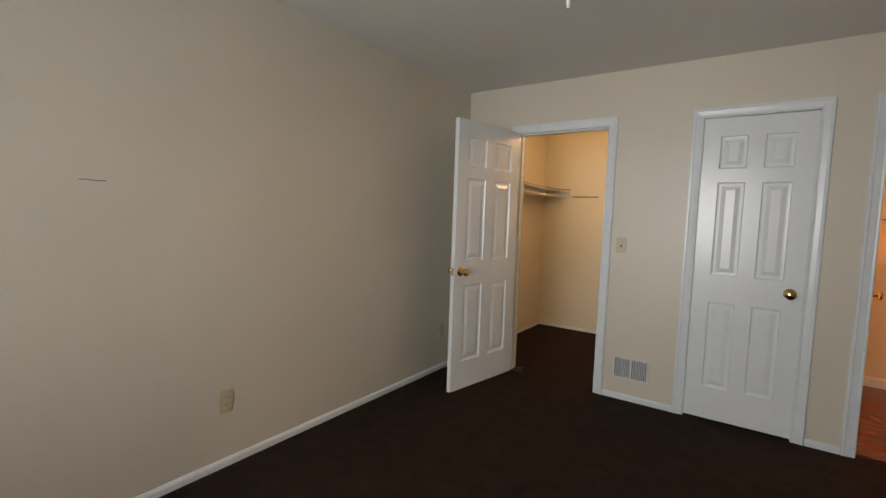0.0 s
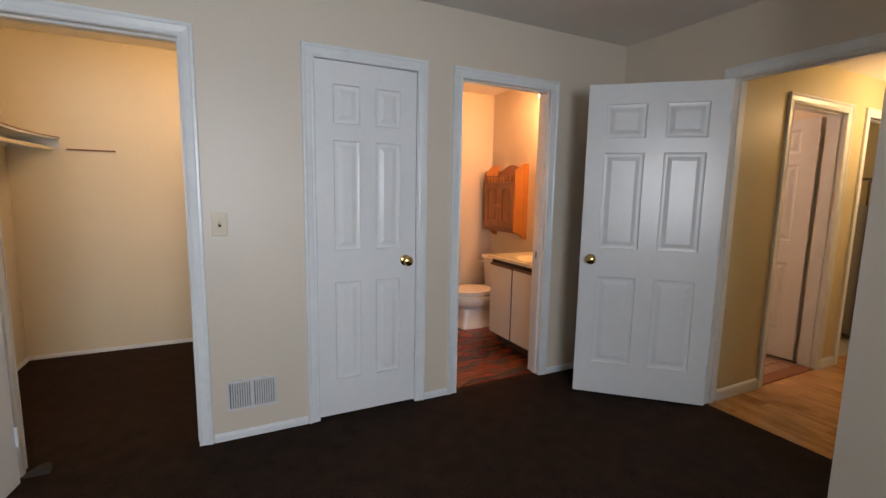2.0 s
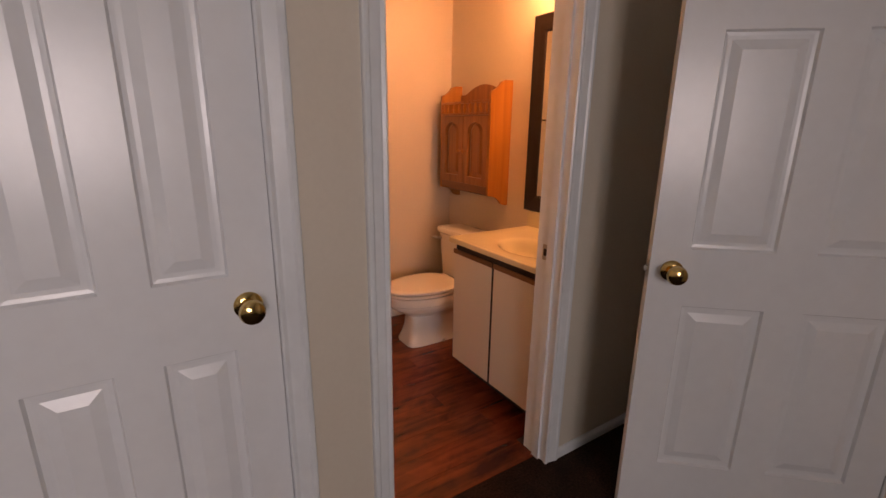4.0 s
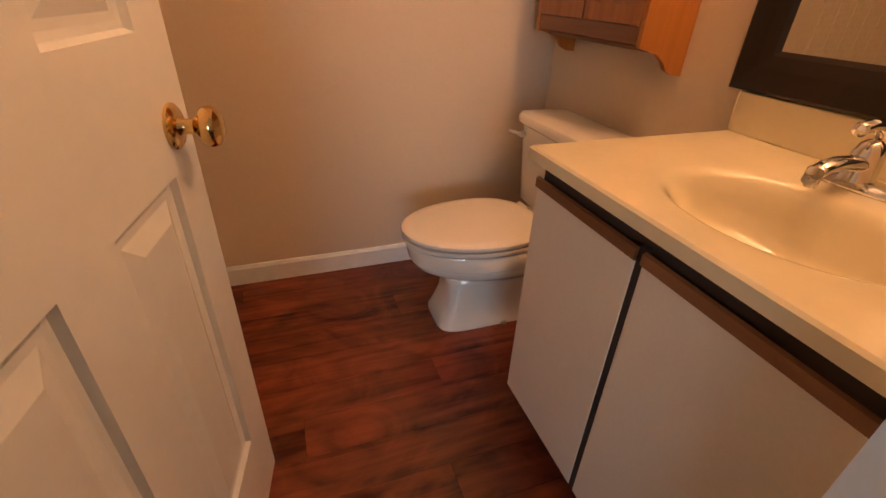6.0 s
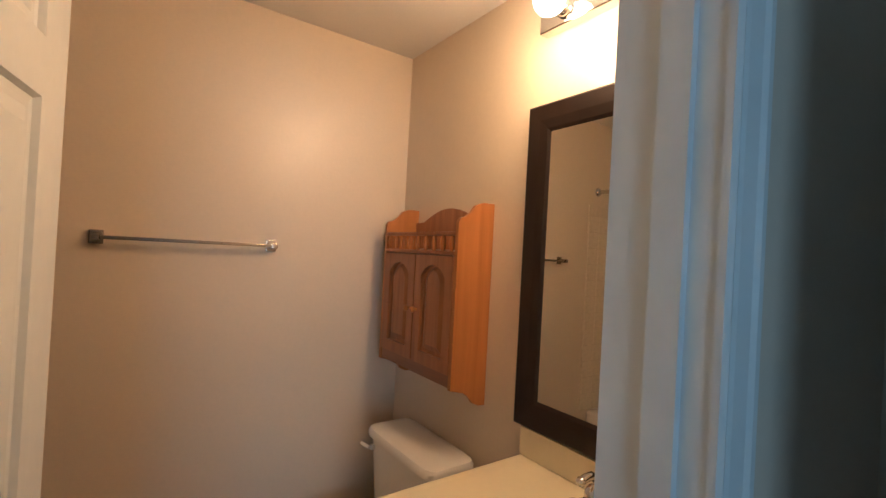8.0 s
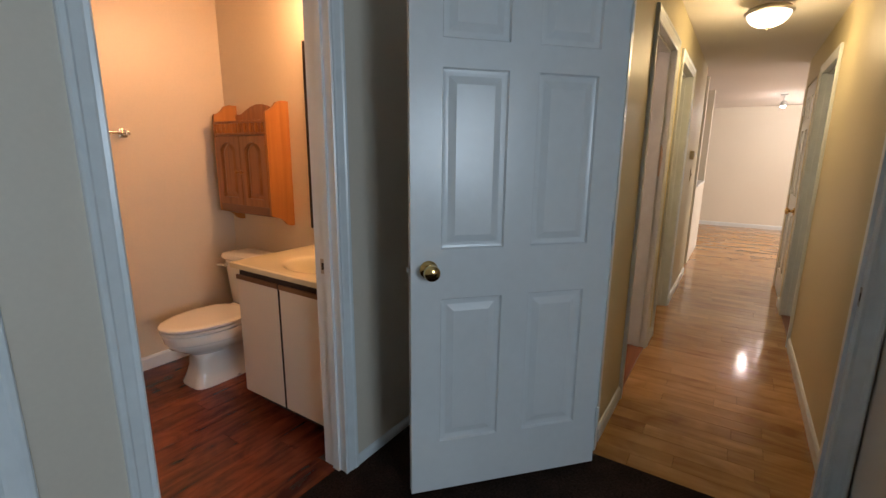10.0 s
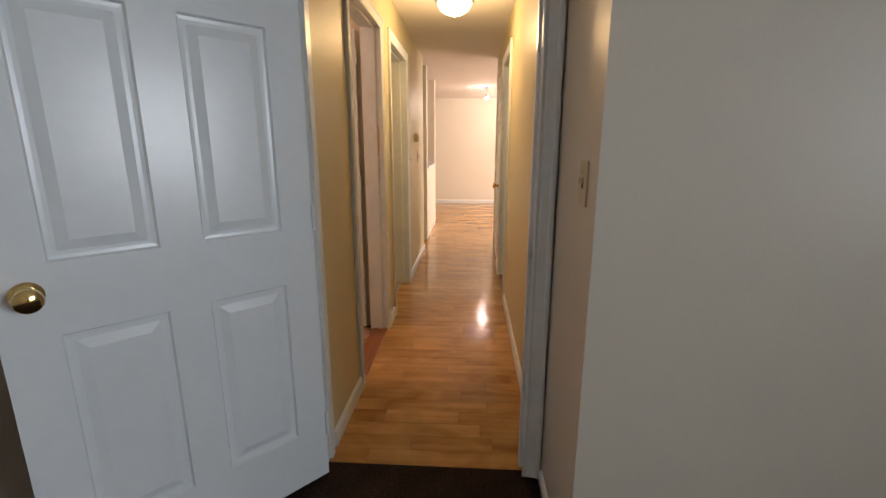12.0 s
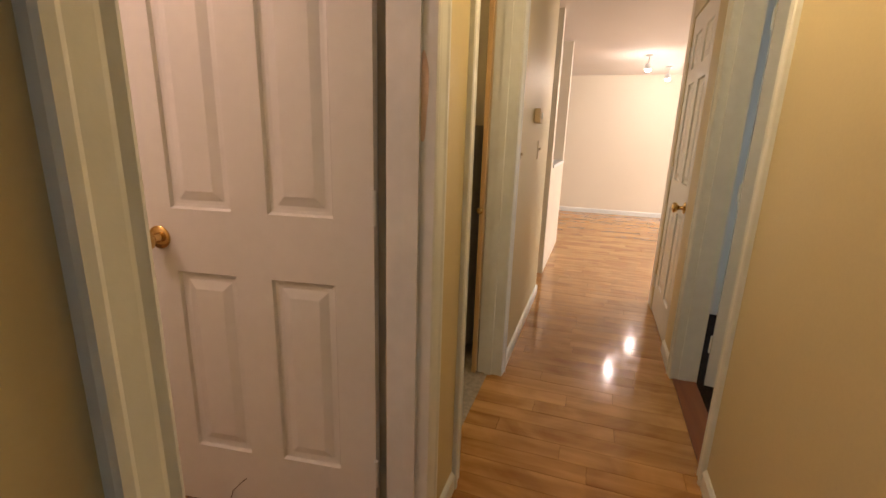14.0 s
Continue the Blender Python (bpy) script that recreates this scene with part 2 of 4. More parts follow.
def tube(points, r, n=12):
    """A round tube through the points."""
    bm = bmesh.new()
    pts = [Vector(p) for p in points]
    rings = []
    for i, p in enumerate(pts):
        d = (pts[min(i + 1, len(pts) - 1)] - pts[max(i - 1, 0)]).normalized()
        u = d.cross(Vector((0, 0, 1)))
        u = Vector((1, 0, 0)) if u.length < 1e-3 else u.normalized()
        v = d.cross(u)
        rings.append([p + r * (math.cos(2 * math.pi * k / n) * u + math.sin(2 * math.pi * k / n) * v) for k in range(n)])
    return add_rings(bm, rings)


def extrude_outline(outline, axis, a, b):
    """A flat outline of (u, v) pairs given thickness from a to b along an axis."""
    def p(u, v, w):
        return {"x": (w, u, v), "y": (u, w, v), "z": (u, v, w)}[axis]
    return add_rings(bmesh.new(), [[p(u, v, a) for u, v in outline], [p(u, v, b) for u, v in outline]])


def finish(bm, name, mat, smooth=False, weld=True):
    bmesh.ops.recalc_face_normals(bm, faces=bm.faces)
    me = bpy.data.meshes.new(name)
    bm.to_mesh(me)
    bm.free()
    me.materials.append(mat)
    if smooth:
        for p in me.polygons:
            p.use_smooth = True
        me.set_sharp_from_angle(angle=radians(40))
    return me


def part(name, bm, mat, parent=None, label="", smooth=False):
    ob = new(name, finish(bm, name, mat, smooth))
    if parent is not None:
        ob.parent = parent
    if label:
        ob["label"] = label
    return ob


def thing(name, label, category, m=None, group="", kind=""):
    ob = new(name)
    if m is not None:
        ob.matrix_world = m
    return tagged(ob, label, category, group, kind)


def structure(name, bm, mat, label="", category=""):
    return tagged(part(name, bm, mat), label or name.replace("_", " "), category or name.split("_")[0], kind="structure")


def wall_x(name, y0, y1, x0, x1, h, mat, openings=(), label=""):
    """A wall along x, between y0 and y1, with openings (xa, xb, top)."""
    bm, x = bmesh.new(), x0
    for xa, xb, top in sorted(openings):
        if xa > x:
            add_box(bm, x, y0, 0, xa, y1, h)
        add_box(bm, xa, y0, top, xb, y1, h)
        x = xb
    if x1 > x:
        add_box(bm, x, y0, 0, x1, y1, h)
    return structure(name, bm, mat, label, "wall")


def wall_y(name, x0, x1, y0, y1, h, mat, openings=(), label=""):
    """A wall along y, between x0 and x1, with openings (ya, yb, top)."""
    bm, y = bmesh.new(), y0
    for ya, yb, top in sorted(openings):
        if ya > y:
            add_box(bm, x0, y, 0, x1, ya, h)
        add_box(bm, x0, ya, top, x1, yb, h)
        y = yb
    if y1 > y:
        add_box(bm, x0, y, 0, x1, y1, h)
    return structure(name, bm, mat, label, "wall")


# ---- the large structure ----
H1, HB, HH = 2.42, 2.36, 2.24      # ceilings: bedroom, bathroom, hall
DOOR, HDOOR = 2.03, 1.955          # door heads: bedroom, hall
J = 0.018                          # jamb boards
# bedroom
wall_y("wall_west", -2.27, -2.15, -1.52, 5.39, H1, WALL, label="cream painted bedroom wall with a hairline crack")
wall_x("wall_north", 3.45, 3.57, -2.15, 1.96, H1, WALL,
       [(-1.66 - J, -0.93 + J, DOOR + J), (-0.32 - J, 0.28 + J, DOOR + J), (0.575 - J, 1.27 + J, DOOR + J)], "cream painted wall with three doorways")
wall_y("wall_east_entry", 1.96, 2.08, 1.78, 3.69, H1, WALL, [(1.848 - J, 2.63 + J, DOOR + J)], "cream painted wall with the hall doorway")
wall_x("wall_nook", 1.66, 1.778, 1.49, 2.08, H1, WALL, label="short cream painted return wall beside the doorway")
wall_y("wall_east", 1.49, 1.61, -1.52, 1.66, H1, WALL, label="plain cream painted bedroom wall")


def south_wall():
    bm = bmesh.new()
    add_box(bm, -2.15, -1.52, 0, -1.60, -1.40, H1)
    add_box(bm, -0.04, -1.52, 0, 1.49, -1.40, H1)
    add_box(bm, -1.60, -1.52, 0, -0.04, -1.40, 0.85)
    add_box(bm, -1.60, -1.52, 2.1, -0.04, -1.40, H1)
    structure("wall_south", bm, WALL, "cream painted wall with a wide window")
    win = tagged(new("window_1"), "wide white-framed bedroom window", "window", kind="structure")
    fr = bmesh.new()
    for b in ((-1.60, 0.85, -1.54, 2.1), (-0.10, 0.85, -0.04, 2.1), (-1.54, 0.85, -0.10, 0.91), (-1.54, 2.04, -0.10, 2.1), (-0.85, 0.91, -0.79, 2.04)):
        add_box(fr, b[0], -1.50, b[1], b[2], -1.44, b[3])
    part("window_frame", fr, TRIM, win)
    for xa, xb in ((-1.54, -0.85), (-0.79, -0.10)):
        p = part("pane", box(xa, -1.476, 0.91, xb, -1.470, 2.04), GLASS, win)
        p.visible_shadow = False


south_wall()
structure("floor", box(-2.15, -1.40, -0.06, 1.985, 3.57, 0.0), CARPET, "dark brown cut-pile bedroom carpet", "carpet")
structure("closet_floor", box(-2.15, 3.57, -0.06, -0.45, 5.27, 0.0), CARPET, "dark brown closet carpet", "carpet")
structure("ceiling", box(-2.27, -1.52, H1, 2.08, 3.57, H1 + 0.1), CEIL, "matt white bedroom ceiling", "ceiling")
# walk-in closet
wall_x("wall_closet_back", 5.27, 5.39, -2.15, -0.33, H1, CLOSETWALL, label="warm cream closet back wall")
wall_y("wall_closet_side", -0.45, -0.33, 3.57, 5.27, H1, CLOSETWALL, label="warm cream closet side wall")
structure("closet_ceiling", box(-2.27, 3.57, H1, -0.33, 5.39, H1 + 0.1), CEIL, "white closet ceiling", "ceiling")
# bathroom
wall_x("wall_bath_back", 5.13, 5.25, -0.33, 2.01, HB, BATHWALL, label="satin beige bathroom wall")
wall_y("wall_bath_side", 1.89, 2.01, 3.69, 5.13, HB, BATHWALL, label="satin beige bathroom wall behind the vanity")
structure("wall_bath_lining", add_box(add_box(box(-0.33, 3.572, 0, 0.553, 3.576, HB), 1.292, 3.572, 0, 1.95, 3.576, HB), 0.553, 3.572, DOOR + 0.02, 1.292, 3.576, HB), BATHWALL, "satin beige bathroom wall beside the door", "wall")
structure("wall_bath_corner", box(1.89, 3.576, 0, 1.955, 3.69, HB), BATHWALL, "satin beige bathroom wall corner", "wall")
structure("bath_ceiling", box(-0.33, 3.57, HB, 1.96, 5.25, HB + 0.1), CEIL, "beige-lit bathroom ceiling", "ceiling")
structure("bath_subfloor", box(-0.33, 3.50, -0.06, 1.89, 5.13, -0.008), SHADOWGAP, "dark underlay below the bathroom planks", "floor")
# hall
wall_x("wall_hall_north", 2.635, 2.755, 2.08, 5.81, HH, HALLWALL, [(2.605 - J, 3.33 + J, HDOOR + J), (3.66 - J, 4.42 + J, HDOOR + J)], "yellow cream hall wall with two doorways")
wall_x("wall_hall_south", 1.66, 1.78, 2.08, 5.86, HH, HALLWALL, [(3.995 - J, 4.735 + J, HDOOR + J), (5.07, 5.79, HDOOR + 0.035)], "yellow cream hall wall with two doors")
structure("hall_lintel", box(1.985, 1.835, DOOR + J, 2.08, 2.645, HH), HALLWALL, "yellow cream wall over the doorway", "wall")
structure("hall_ceiling", box(2.08, 1.66, HH, 5.81, 2.755, HH + 0.1), CEIL, "white hall ceiling", "ceiling")
structure("hall_subfloor", box(1.985, 1.66, -0.06, 10.6, 2.70, -0.010), SHADOWGAP, "dark underlay below the hall planks", "floor")
# second bathroom
wall_y("wall_bath2_west", 2.08, 2.2, 2.755, 5.2, HH, CLOSETWALL)
# made thick towards the door, so that the hinge gap stays dark
wall_y("wall_bath2_east", 3.388, 3.57, 2.755, 5.2, HH, CLOSETWALL)
wall_x("wall_bath2_back", 5.2, 5.3, 2.08, 5.2, HH, CLOSETWALL)
structure("bath2_ceiling", box(2.08, 2.755, HH, 5.2, 5.3, HH + 0.1), CEIL, "white ceiling", "ceiling")
structure("bath2_subfloor", box(2.2, 2.70, -0.06, 3.388, 5.2, -0.008), GROUT, "pale tile grout", "floor")
# utility closet
wall_y("wall_utility_east", 5.1, 5.2, 2.755, 5.2, HH, CLOSETWALL)
wall_x("wall_utility_back", 3.7, 3.8, 3.57, 5.1, HH, CLOSETWALL)
structure("utility_floor", box(3.57, 2.70, -0.06, 5.1, 3.7, -0.002), CONCRETE, "bare concrete utility floor", "floor")
# second bedroom
wall_y("wall_room2_west", 2.9, 3.0, -1.1, 1.66, HH, WALL)
wall_x("wall_room2_south", -1.1, -1.0, 2.9, 5.96, HH, WALL)
wall_y("wall_room2_east", 5.86, 5.96, -1.1, 1.78, HH, FARWALL)
structure("room2_floor", box(3.0, -1.0, -0.06, 5.86, 1.70, 0.0), CARPET, "dark brown carpet of the next bedroom", "carpet")
structure("room2_ceiling", box(2.9, -1.1, HH, 5.96, 1.66, HH + 0.1), CEIL, "white ceiling", "ceiling")
# living room
wall_y("wall_living_east", 10.4, 10.52, -2.0, 5.3, HH, FARWALL, label="pale cream far living room wall")
wall_x("wall_living_south", -2.12, -2.0, 5.86, 10.52, HH, FARWALL)
wall_x("wall_living_north", 5.3, 5.42, 5.1, 10.52, HH, FARWALL)
wall_y("wall_living_west", 5.86, 5.96, -2.0, -1.1, HH, FARWALL)
structure("living_ceiling", box(5.81, -2.12, HH, 10.52, 5.42, HH + 0.1), CEIL, "white living room ceiling", "ceiling")
structure("living_subfloor_south", box(5.86, -2.0, -0.06, 10.4, 1.66, -0.010), SHADOWGAP, "dark underlay", "floor")
structure("living_subfloor_north", box(5.2, 2.70, -0.06, 10.4, 5.3, -0.010), SHADOWGAP, "dark underlay", "floor")
structure("half_wall", box(6.50, 2.65, 0, 7.68, 2.75, 0.955), FARWALL, "white painted half wall at the stair opening", "wall")
structure("half_wall_cap", box(6.50, 2.635, 0.955, 7.68, 2.765, 0.985, 0.004), TRIM, "white painted cap board", "trim")
structure("wall_post_near", box(6.38, 2.65, 0, 6.50, 2.75, HH), FARWALL, "painted wall end at the half wall", "wall")
structure("wall_post_far", box(7.68, 2.65, 0, 7.80, 2.75, HH), FARWALL, "painted wall end at the half wall", "wall")
structure("ground", box(-60, -60, -0.4, 60, 60, -0.2), material("lawn", (0.06, 0.10, 0.03), 0.9, grain=30, vary=0.4), "green lawn outside", "ground")

# casings, jambs, baseboards
CAS = ((0.0, 0.0), (0.0, 0.008), (0.006, 0.012), (0.016, 0.009), (0.022, 0.011), (0.046, 0.014), (0.052, 0.018), (0.062, 0.018), (0.066, 0.014), (0.066, 0.0))


def casing(name, m, width, head, label="white painted moulded door casing"):
    """Mitred moulding round an opening; local x along the wall, y out of it."""
    rings = []
    for x, z, sx, sz in ((0, 0, -1, 0), (0, head, -1, 1), (width, head, 1, 1), (width, 0, 1, 0)):
        rings.append([(x + sx * (u - 0.004), -d, z + sz * (u - 0.004)) for u, d in CAS])
    ob = structure(name, add_rings(bmesh.new(), rings), TRIM, label, "trim")
    ob.matrix_world = m
    return ob


def jamb(name, m, width, head, depth, stop=0.045):
    """Lining boards with stops; local y runs through the wall."""
    bm = bmesh.new()
    add_box(bm, -0.018, 0.001, 0, 0, depth - 0.001, head)
    add_box(bm, width, 0.001, 0, width + 0.018, depth - 0.001, head)
    add_box(bm, -0.018, 0.001, head, width + 0.018, depth - 0.001, head + 0.018)
    if stop:
        add_box(bm, 0, stop, 0, 0.011, stop + 0.035, head)
        add_box(bm, width - 0.011, stop, 0, width, stop + 0.035, head)
        add_box(bm, 0.011, stop, head - 0.011, width - 0.011, stop + 0.035, head)
    ob = structure(name, bm, TRIM, "white painted door jamb with stops", "trim")
    ob.matrix_world = m
    return ob


def doorway(x, y, rz, width, head, depth, stop=0.045, back=True):
    m = pose(x, y, 0, 0, 0, rz)
    jamb("door_jamb", m, width, head, depth, stop)
    casing("door_casing", m, width, head)
    if back:
        casing("door_casing", m @ pose(width, depth, 0, 0, 0, 180), width, head)


doorway(-1.66, 3.45, 0, 0.73, DOOR, 0.12)
doorway(-0.32, 3.45, 0, 0.60, DOOR, 0.12, back=False)
doorway(0.575, 3.45, 0, 0.695, DOOR, 0.126, stop=0.03, back=False)
doorway(1.96, 2.63, -90, 0.782, DOOR, 0.12, back=False)
doorway(2.605, 2.635, 0, 0.725, HDOOR, 0.12, stop=0.03, back=False)
doorway(3.66, 2.635, 0, 0.76, HDOOR, 0.12, back=False)
doorway(4.735, 1.78, 180, 0.74, HDOOR, 0.12, stop=0.03, back=False)


def baseboard(x0, y0, x1, y1, h=0.043, t=0.013, mat=TRIM):
    """A board along the wall from one point to the next, its face on the left-hand side."""
    d = Vector((x1 - x0, y1 - y0, 0))
    n = d.length
    prof = ((0, 0), (t, 0), (t, h - 0.014), (t * 0.45, h - 0.002), (0, h))
    bm = add_rings(bmesh.new(), [[(0, u, z) for u, z in prof], [(n, u, z) for u, z in prof]])
    ob = structure("baseboard", bm, mat, "white painted baseboard", "baseboard")
    ob.matrix_world = pose(x0, y0, 0, 0, 0, math.degrees(math.atan2(d.y, d.x)))
    return ob


baseboard(-2.15, 3.45, -2.15, -1.40)
baseboard(-1.726, 3.45, -2.137, 3.45)
baseboard(-0.386, 3.45, -0.864, 3.45)
baseboard(0.509, 3.45, 0.346, 3.45)
baseboard(1.96, 3.45, 1.336, 3.45)
baseboard(1.96, 2.70, 1.96, 3.437)
baseboard(1.49, -1.40, 1.49, 1.778)
baseboard(1.477, 1.778, 1.94, 1.778)
baseboard(-2.15, 5.27, -2.15, 3.57, 0.03, 0.01)
baseboard(-0.46, 5.27, -2.14, 5.27, 0.03, 0.01)
baseboard(1.89, 5.13, 0.46, 5.13, 0.085)
baseboard(2.539, 2.635, 2.08, 2.635, 0.075)
baseboard(3.594, 2.635, 3.396, 2.635, 0.075)
baseboard(5.81, 2.635, 4.486, 2.635, 0.075)
baseboard(2.08, 1.78, 3.929, 1.78, 0.075)
baseboard(4.801, 1.78, 5.07, 1.78, 0.075)
baseboard(10.4, -2.0, 10.4, 5.3, 0.075)
structure("threshold", box(2.607, 2.636, -0.008, 3.33, 2.74, 0.008, 0.003), THRESH, "red-brown wooden doorway threshold", "trim")
structure("threshold_edge", box(4.0, 1.665, -0.008, 4.73, 1.775, 0.006, 0.002), THRESH, "dark red wooden doorway threshold", "trim")


# ---- doors ----
def rect(x0, z0, x1, z1, inset, y):
    return [(x0 + inset, y, z0 + inset), (x1 - inset, y, z0 + inset), (x1 - inset, y, z1 - inset), (x0 + inset, y, z1 - inset)]


def knob(parent, x, z, y, side, mat=BRASS, label="polished brass knob"):
    s = -side
    prof = [(0.033, 0), (0.033, 0.004), (0.028, 0.008), (0.014, 0.010), (0.011, 0.018), (0.011, 0.030), (0.017, 0.036), (0.027, 0.043), (0.030, 0.052), (0.027, 0.061), (0.016, 0.067), (0.001, 0.068)]
    return part("knob", lathe([(r, s * h) for r, h in prof], 24, "y", (x, y, z)), mat, parent, label, smooth=True)


def panel_door(name, label, m, w, h, knob_z=0.905, group="six-panel doors", hinge_side=1, latch=True, knobs=(1, -1), layout=0.0, stile=0.0):
    """Moulded six-panel door; hinge line at the origin, leaf along x, faces to -y and +y."""
    t = 0.0175
    d = thing(name, label, "door", m, group)
    st = stile or 0.11 if w > 0.65 else 0.10
    mu = 0.108 if w > 0.65 else 0.09
    k = layout or h / 2.02
    rows = [(0.215 * k, 0.80 * k), (0.985 * k, 1.60 * k), (1.69 * k, min(1.90 * k, h - 0.08))]
    cols = [(st, (w - mu) / 2), ((w + mu) / 2, w - st)]
    bm = bmesh.new()
    for xa, xb in ((0, st), (w - st, w)):
        add_box(bm, xa, -t, 0, xb, t, h)
    za = 0
    for zb, zc in rows + [(h, h)]:
        add_box(bm, st, -t, za, w - st, t, zb)
        if zb < h:
            add_box(bm, cols[0][1], -t, zb, cols[1][0], t, zc)
        za = zc
    part("leaf", bm, DOORM, d)
    for xa, xb in cols:
        for zb, zc in rows:
            pb = bmesh.new()
            for s in (-1, 1):
                add_rings(pb, [rect(xa, zb, xb, zc, i, s * (t - dep)) for i, dep in ((0, 0), (0.005, 0.0095), (0.014, 0.011), (0.024, 0.011), (0.05, 0.002))], cap_first=False)
            part("panel", pb, DOORM, d)
    for s in knobs:
        knob(d, w - 0.065, knob_z, s * t * -1, s)
    if latch:
        part("latch", add_box(box(w, -0.012, knob_z - 0.028, w + 0.0015, 0.012, knob_z + 0.028), w, -0.006, knob_z - 0.008, w + 0.010, 0.006, knob_z + 0.008), STEEL, d, "dull brass latch plate")
    for z in (0.22 * k, 1.02 * k, 1.80 * k):
        part("hinge", lathe([(0.006, z - 0.045), (0.006, z + 0.045)], 10, "z", (-0.002, hinge_side * (t + 0.004), 0)), TRIM, d, "painted steel hinge")
    return d


panel_door("door", "white six-panel closet door standing open", pose(-1.655, 3.432, 0.012, 0, 0, 260), 0.745, 2.015)
panel_door("door", "closed narrow white six-panel door with brass knob", pose(-0.316, 3.474, 0.012, 0, 0, 0), 0.592, 2.012, knobs=(1,), hinge_side=-1)
panel_door("door", "white six-panel bathroom door standing open inwards", pose(0.568, 3.583, 0.012, 0, 0, 80.2), 0.69, 2.01, knob_z=0.87, layout=1.01, stile=0.10)
panel_door("door", "white six-panel bedroom door half open on carpet", pose(1.925, 2.618, 0.012, 0, 0, 138.2), 0.80, 2.0)
d1 = panel_door("door", "scuffed pinkish-white six-panel door standing open", pose(3.345, 2.79, 0.02, 0, 0, 98), 0.70, 1.925, knob_z=0.885, layout=0.985)
panel_door("door", "white six-panel door opened into the next bedroom", pose(4.72, 1.63, 0.012, 0, 0, -99), 0.70, 1.93, knob_z=0.86)
panel_door("door", "closed white hall closet door with worn paint", pose(5.785, 1.758, 0.012, 0, 0, 180), 0.71, 1.965, knob_z=0.84, knobs=(1,), hinge_side=-1)
# crack in the scuffed door
part("crack", tube([(0.50, 0.0178, 0.005), (0.485, 0.0178, 0.055), (0.46, 0.0178, 0.085), (0.43, 0.0178, 0.115)], 0.0012, 6), SHADOWGAP, d1, "thin dark crack")

# strike plates
for x, y, z, rz in ((1.2695, 3.53, 0.885, 90), (1.985, 1.8485, 0.885, 0), (-0.9305, 3.47, 0.93, 90)):
    st = thing("strike_plate", "dull metal strike plate on the jamb", "strike plate", pose(x, y, z, 0, 0, rz), "strike plates")
    part("plate", add_box(add_box(add_box(box(-0.014, -0.0015, 0.014, 0.014, 0.0015, 0.03), -0.014, -0.0015, -0.03, 0.014, 0.0015, -0.014), -0.014, -0.0015, -0.014, -0.009, 0.0015, 0.014), 0.009, -0.0015, -0.014, 0.014, 0.0015, 0.014), STEEL, st)
    part("hole", box(-0.009, -0.0008, -0.014, 0.009, 0.0008, 0.014), DARKGAP, st)


# ---- wall fittings ----
def switch_plate(m, label, outlet=False):
    p = thing("outlet" if outlet else "light_switch", label, "outlet" if outlet else "light switch", m, "wall plates")
    part("plate", box(-0.035, -0.006, -0.057, 0.035, 0, 0.057, 0.0025), ALMOND, p)
    if outlet:
        for z in (-0.02, 0.02):
            part("socket", lathe([(0.016, -0.006), (0.016, -0.0085)], 16, "y", (0, 0, z)), ALMOND, p)
            for x in (-0.006, 0.006):
                part("slot", box(x - 0.001, -0.0093, z - 0.003, x + 0.001, -0.0086, z + 0.006), DARKGAP, p)
    else:
        part("slot", box(-0.007, -0.0068, -0.013, 0.007, -0.0059, 0.013), DARKGAP, p)
        part("toggle", box(-0.005, -0.017, 0.0, 0.005, -0.006, 0.014, 0.002), ALMOND, p)
    for z in (-0.03, 0.03):
        part("screw", lathe([(0.003, -0.0062), (0.002, -0.0072)], 8, "y", (0, 0, z if not outlet else 0)), STEEL, p)
        if outlet:
            break
    return p


switch_plate(pose(-0.793, 3.45, 1.153), "almond toggle light switch on the cream wall")
switch_plate(pose(1.605, 1.778, 1.165, 0, 0, 180), "almond toggle light switch beside the doorway")
switch_plate(pose(2.39, 1.78, 1.15, 0, 0, 180), "almond toggle light switch on the hall wall")
switch_plate(pose(4.56, 2.635, 1.125), "almond light switch on the hall wall")
switch_plate(pose(5.25, 2.635, 1.14), "almond light switch on the hall wall")
switch_plate(pose(-2.15, 1.19, 0.345, 0, 0, 90), "almond wall outlet above the baseboard", outlet=True)
switch_plate(pose(-2.15, 3.10, 0.345, 0, 0, 90), "almond wall outlet behind the closet door", outlet=True)
th = thing("thermostat", "small almond thermostat box on the hall wall", "thermostat", pose(5.03, 2.635, 1.335))
part("case", box(-0.05, -0.035, -0.04, 0.05, 0, 0.04, 0.006), ALMOND, th)
part("dial", lathe([(0.018, -0.035), (0.016, -0.041)], 16, "y"), TRIM, th)


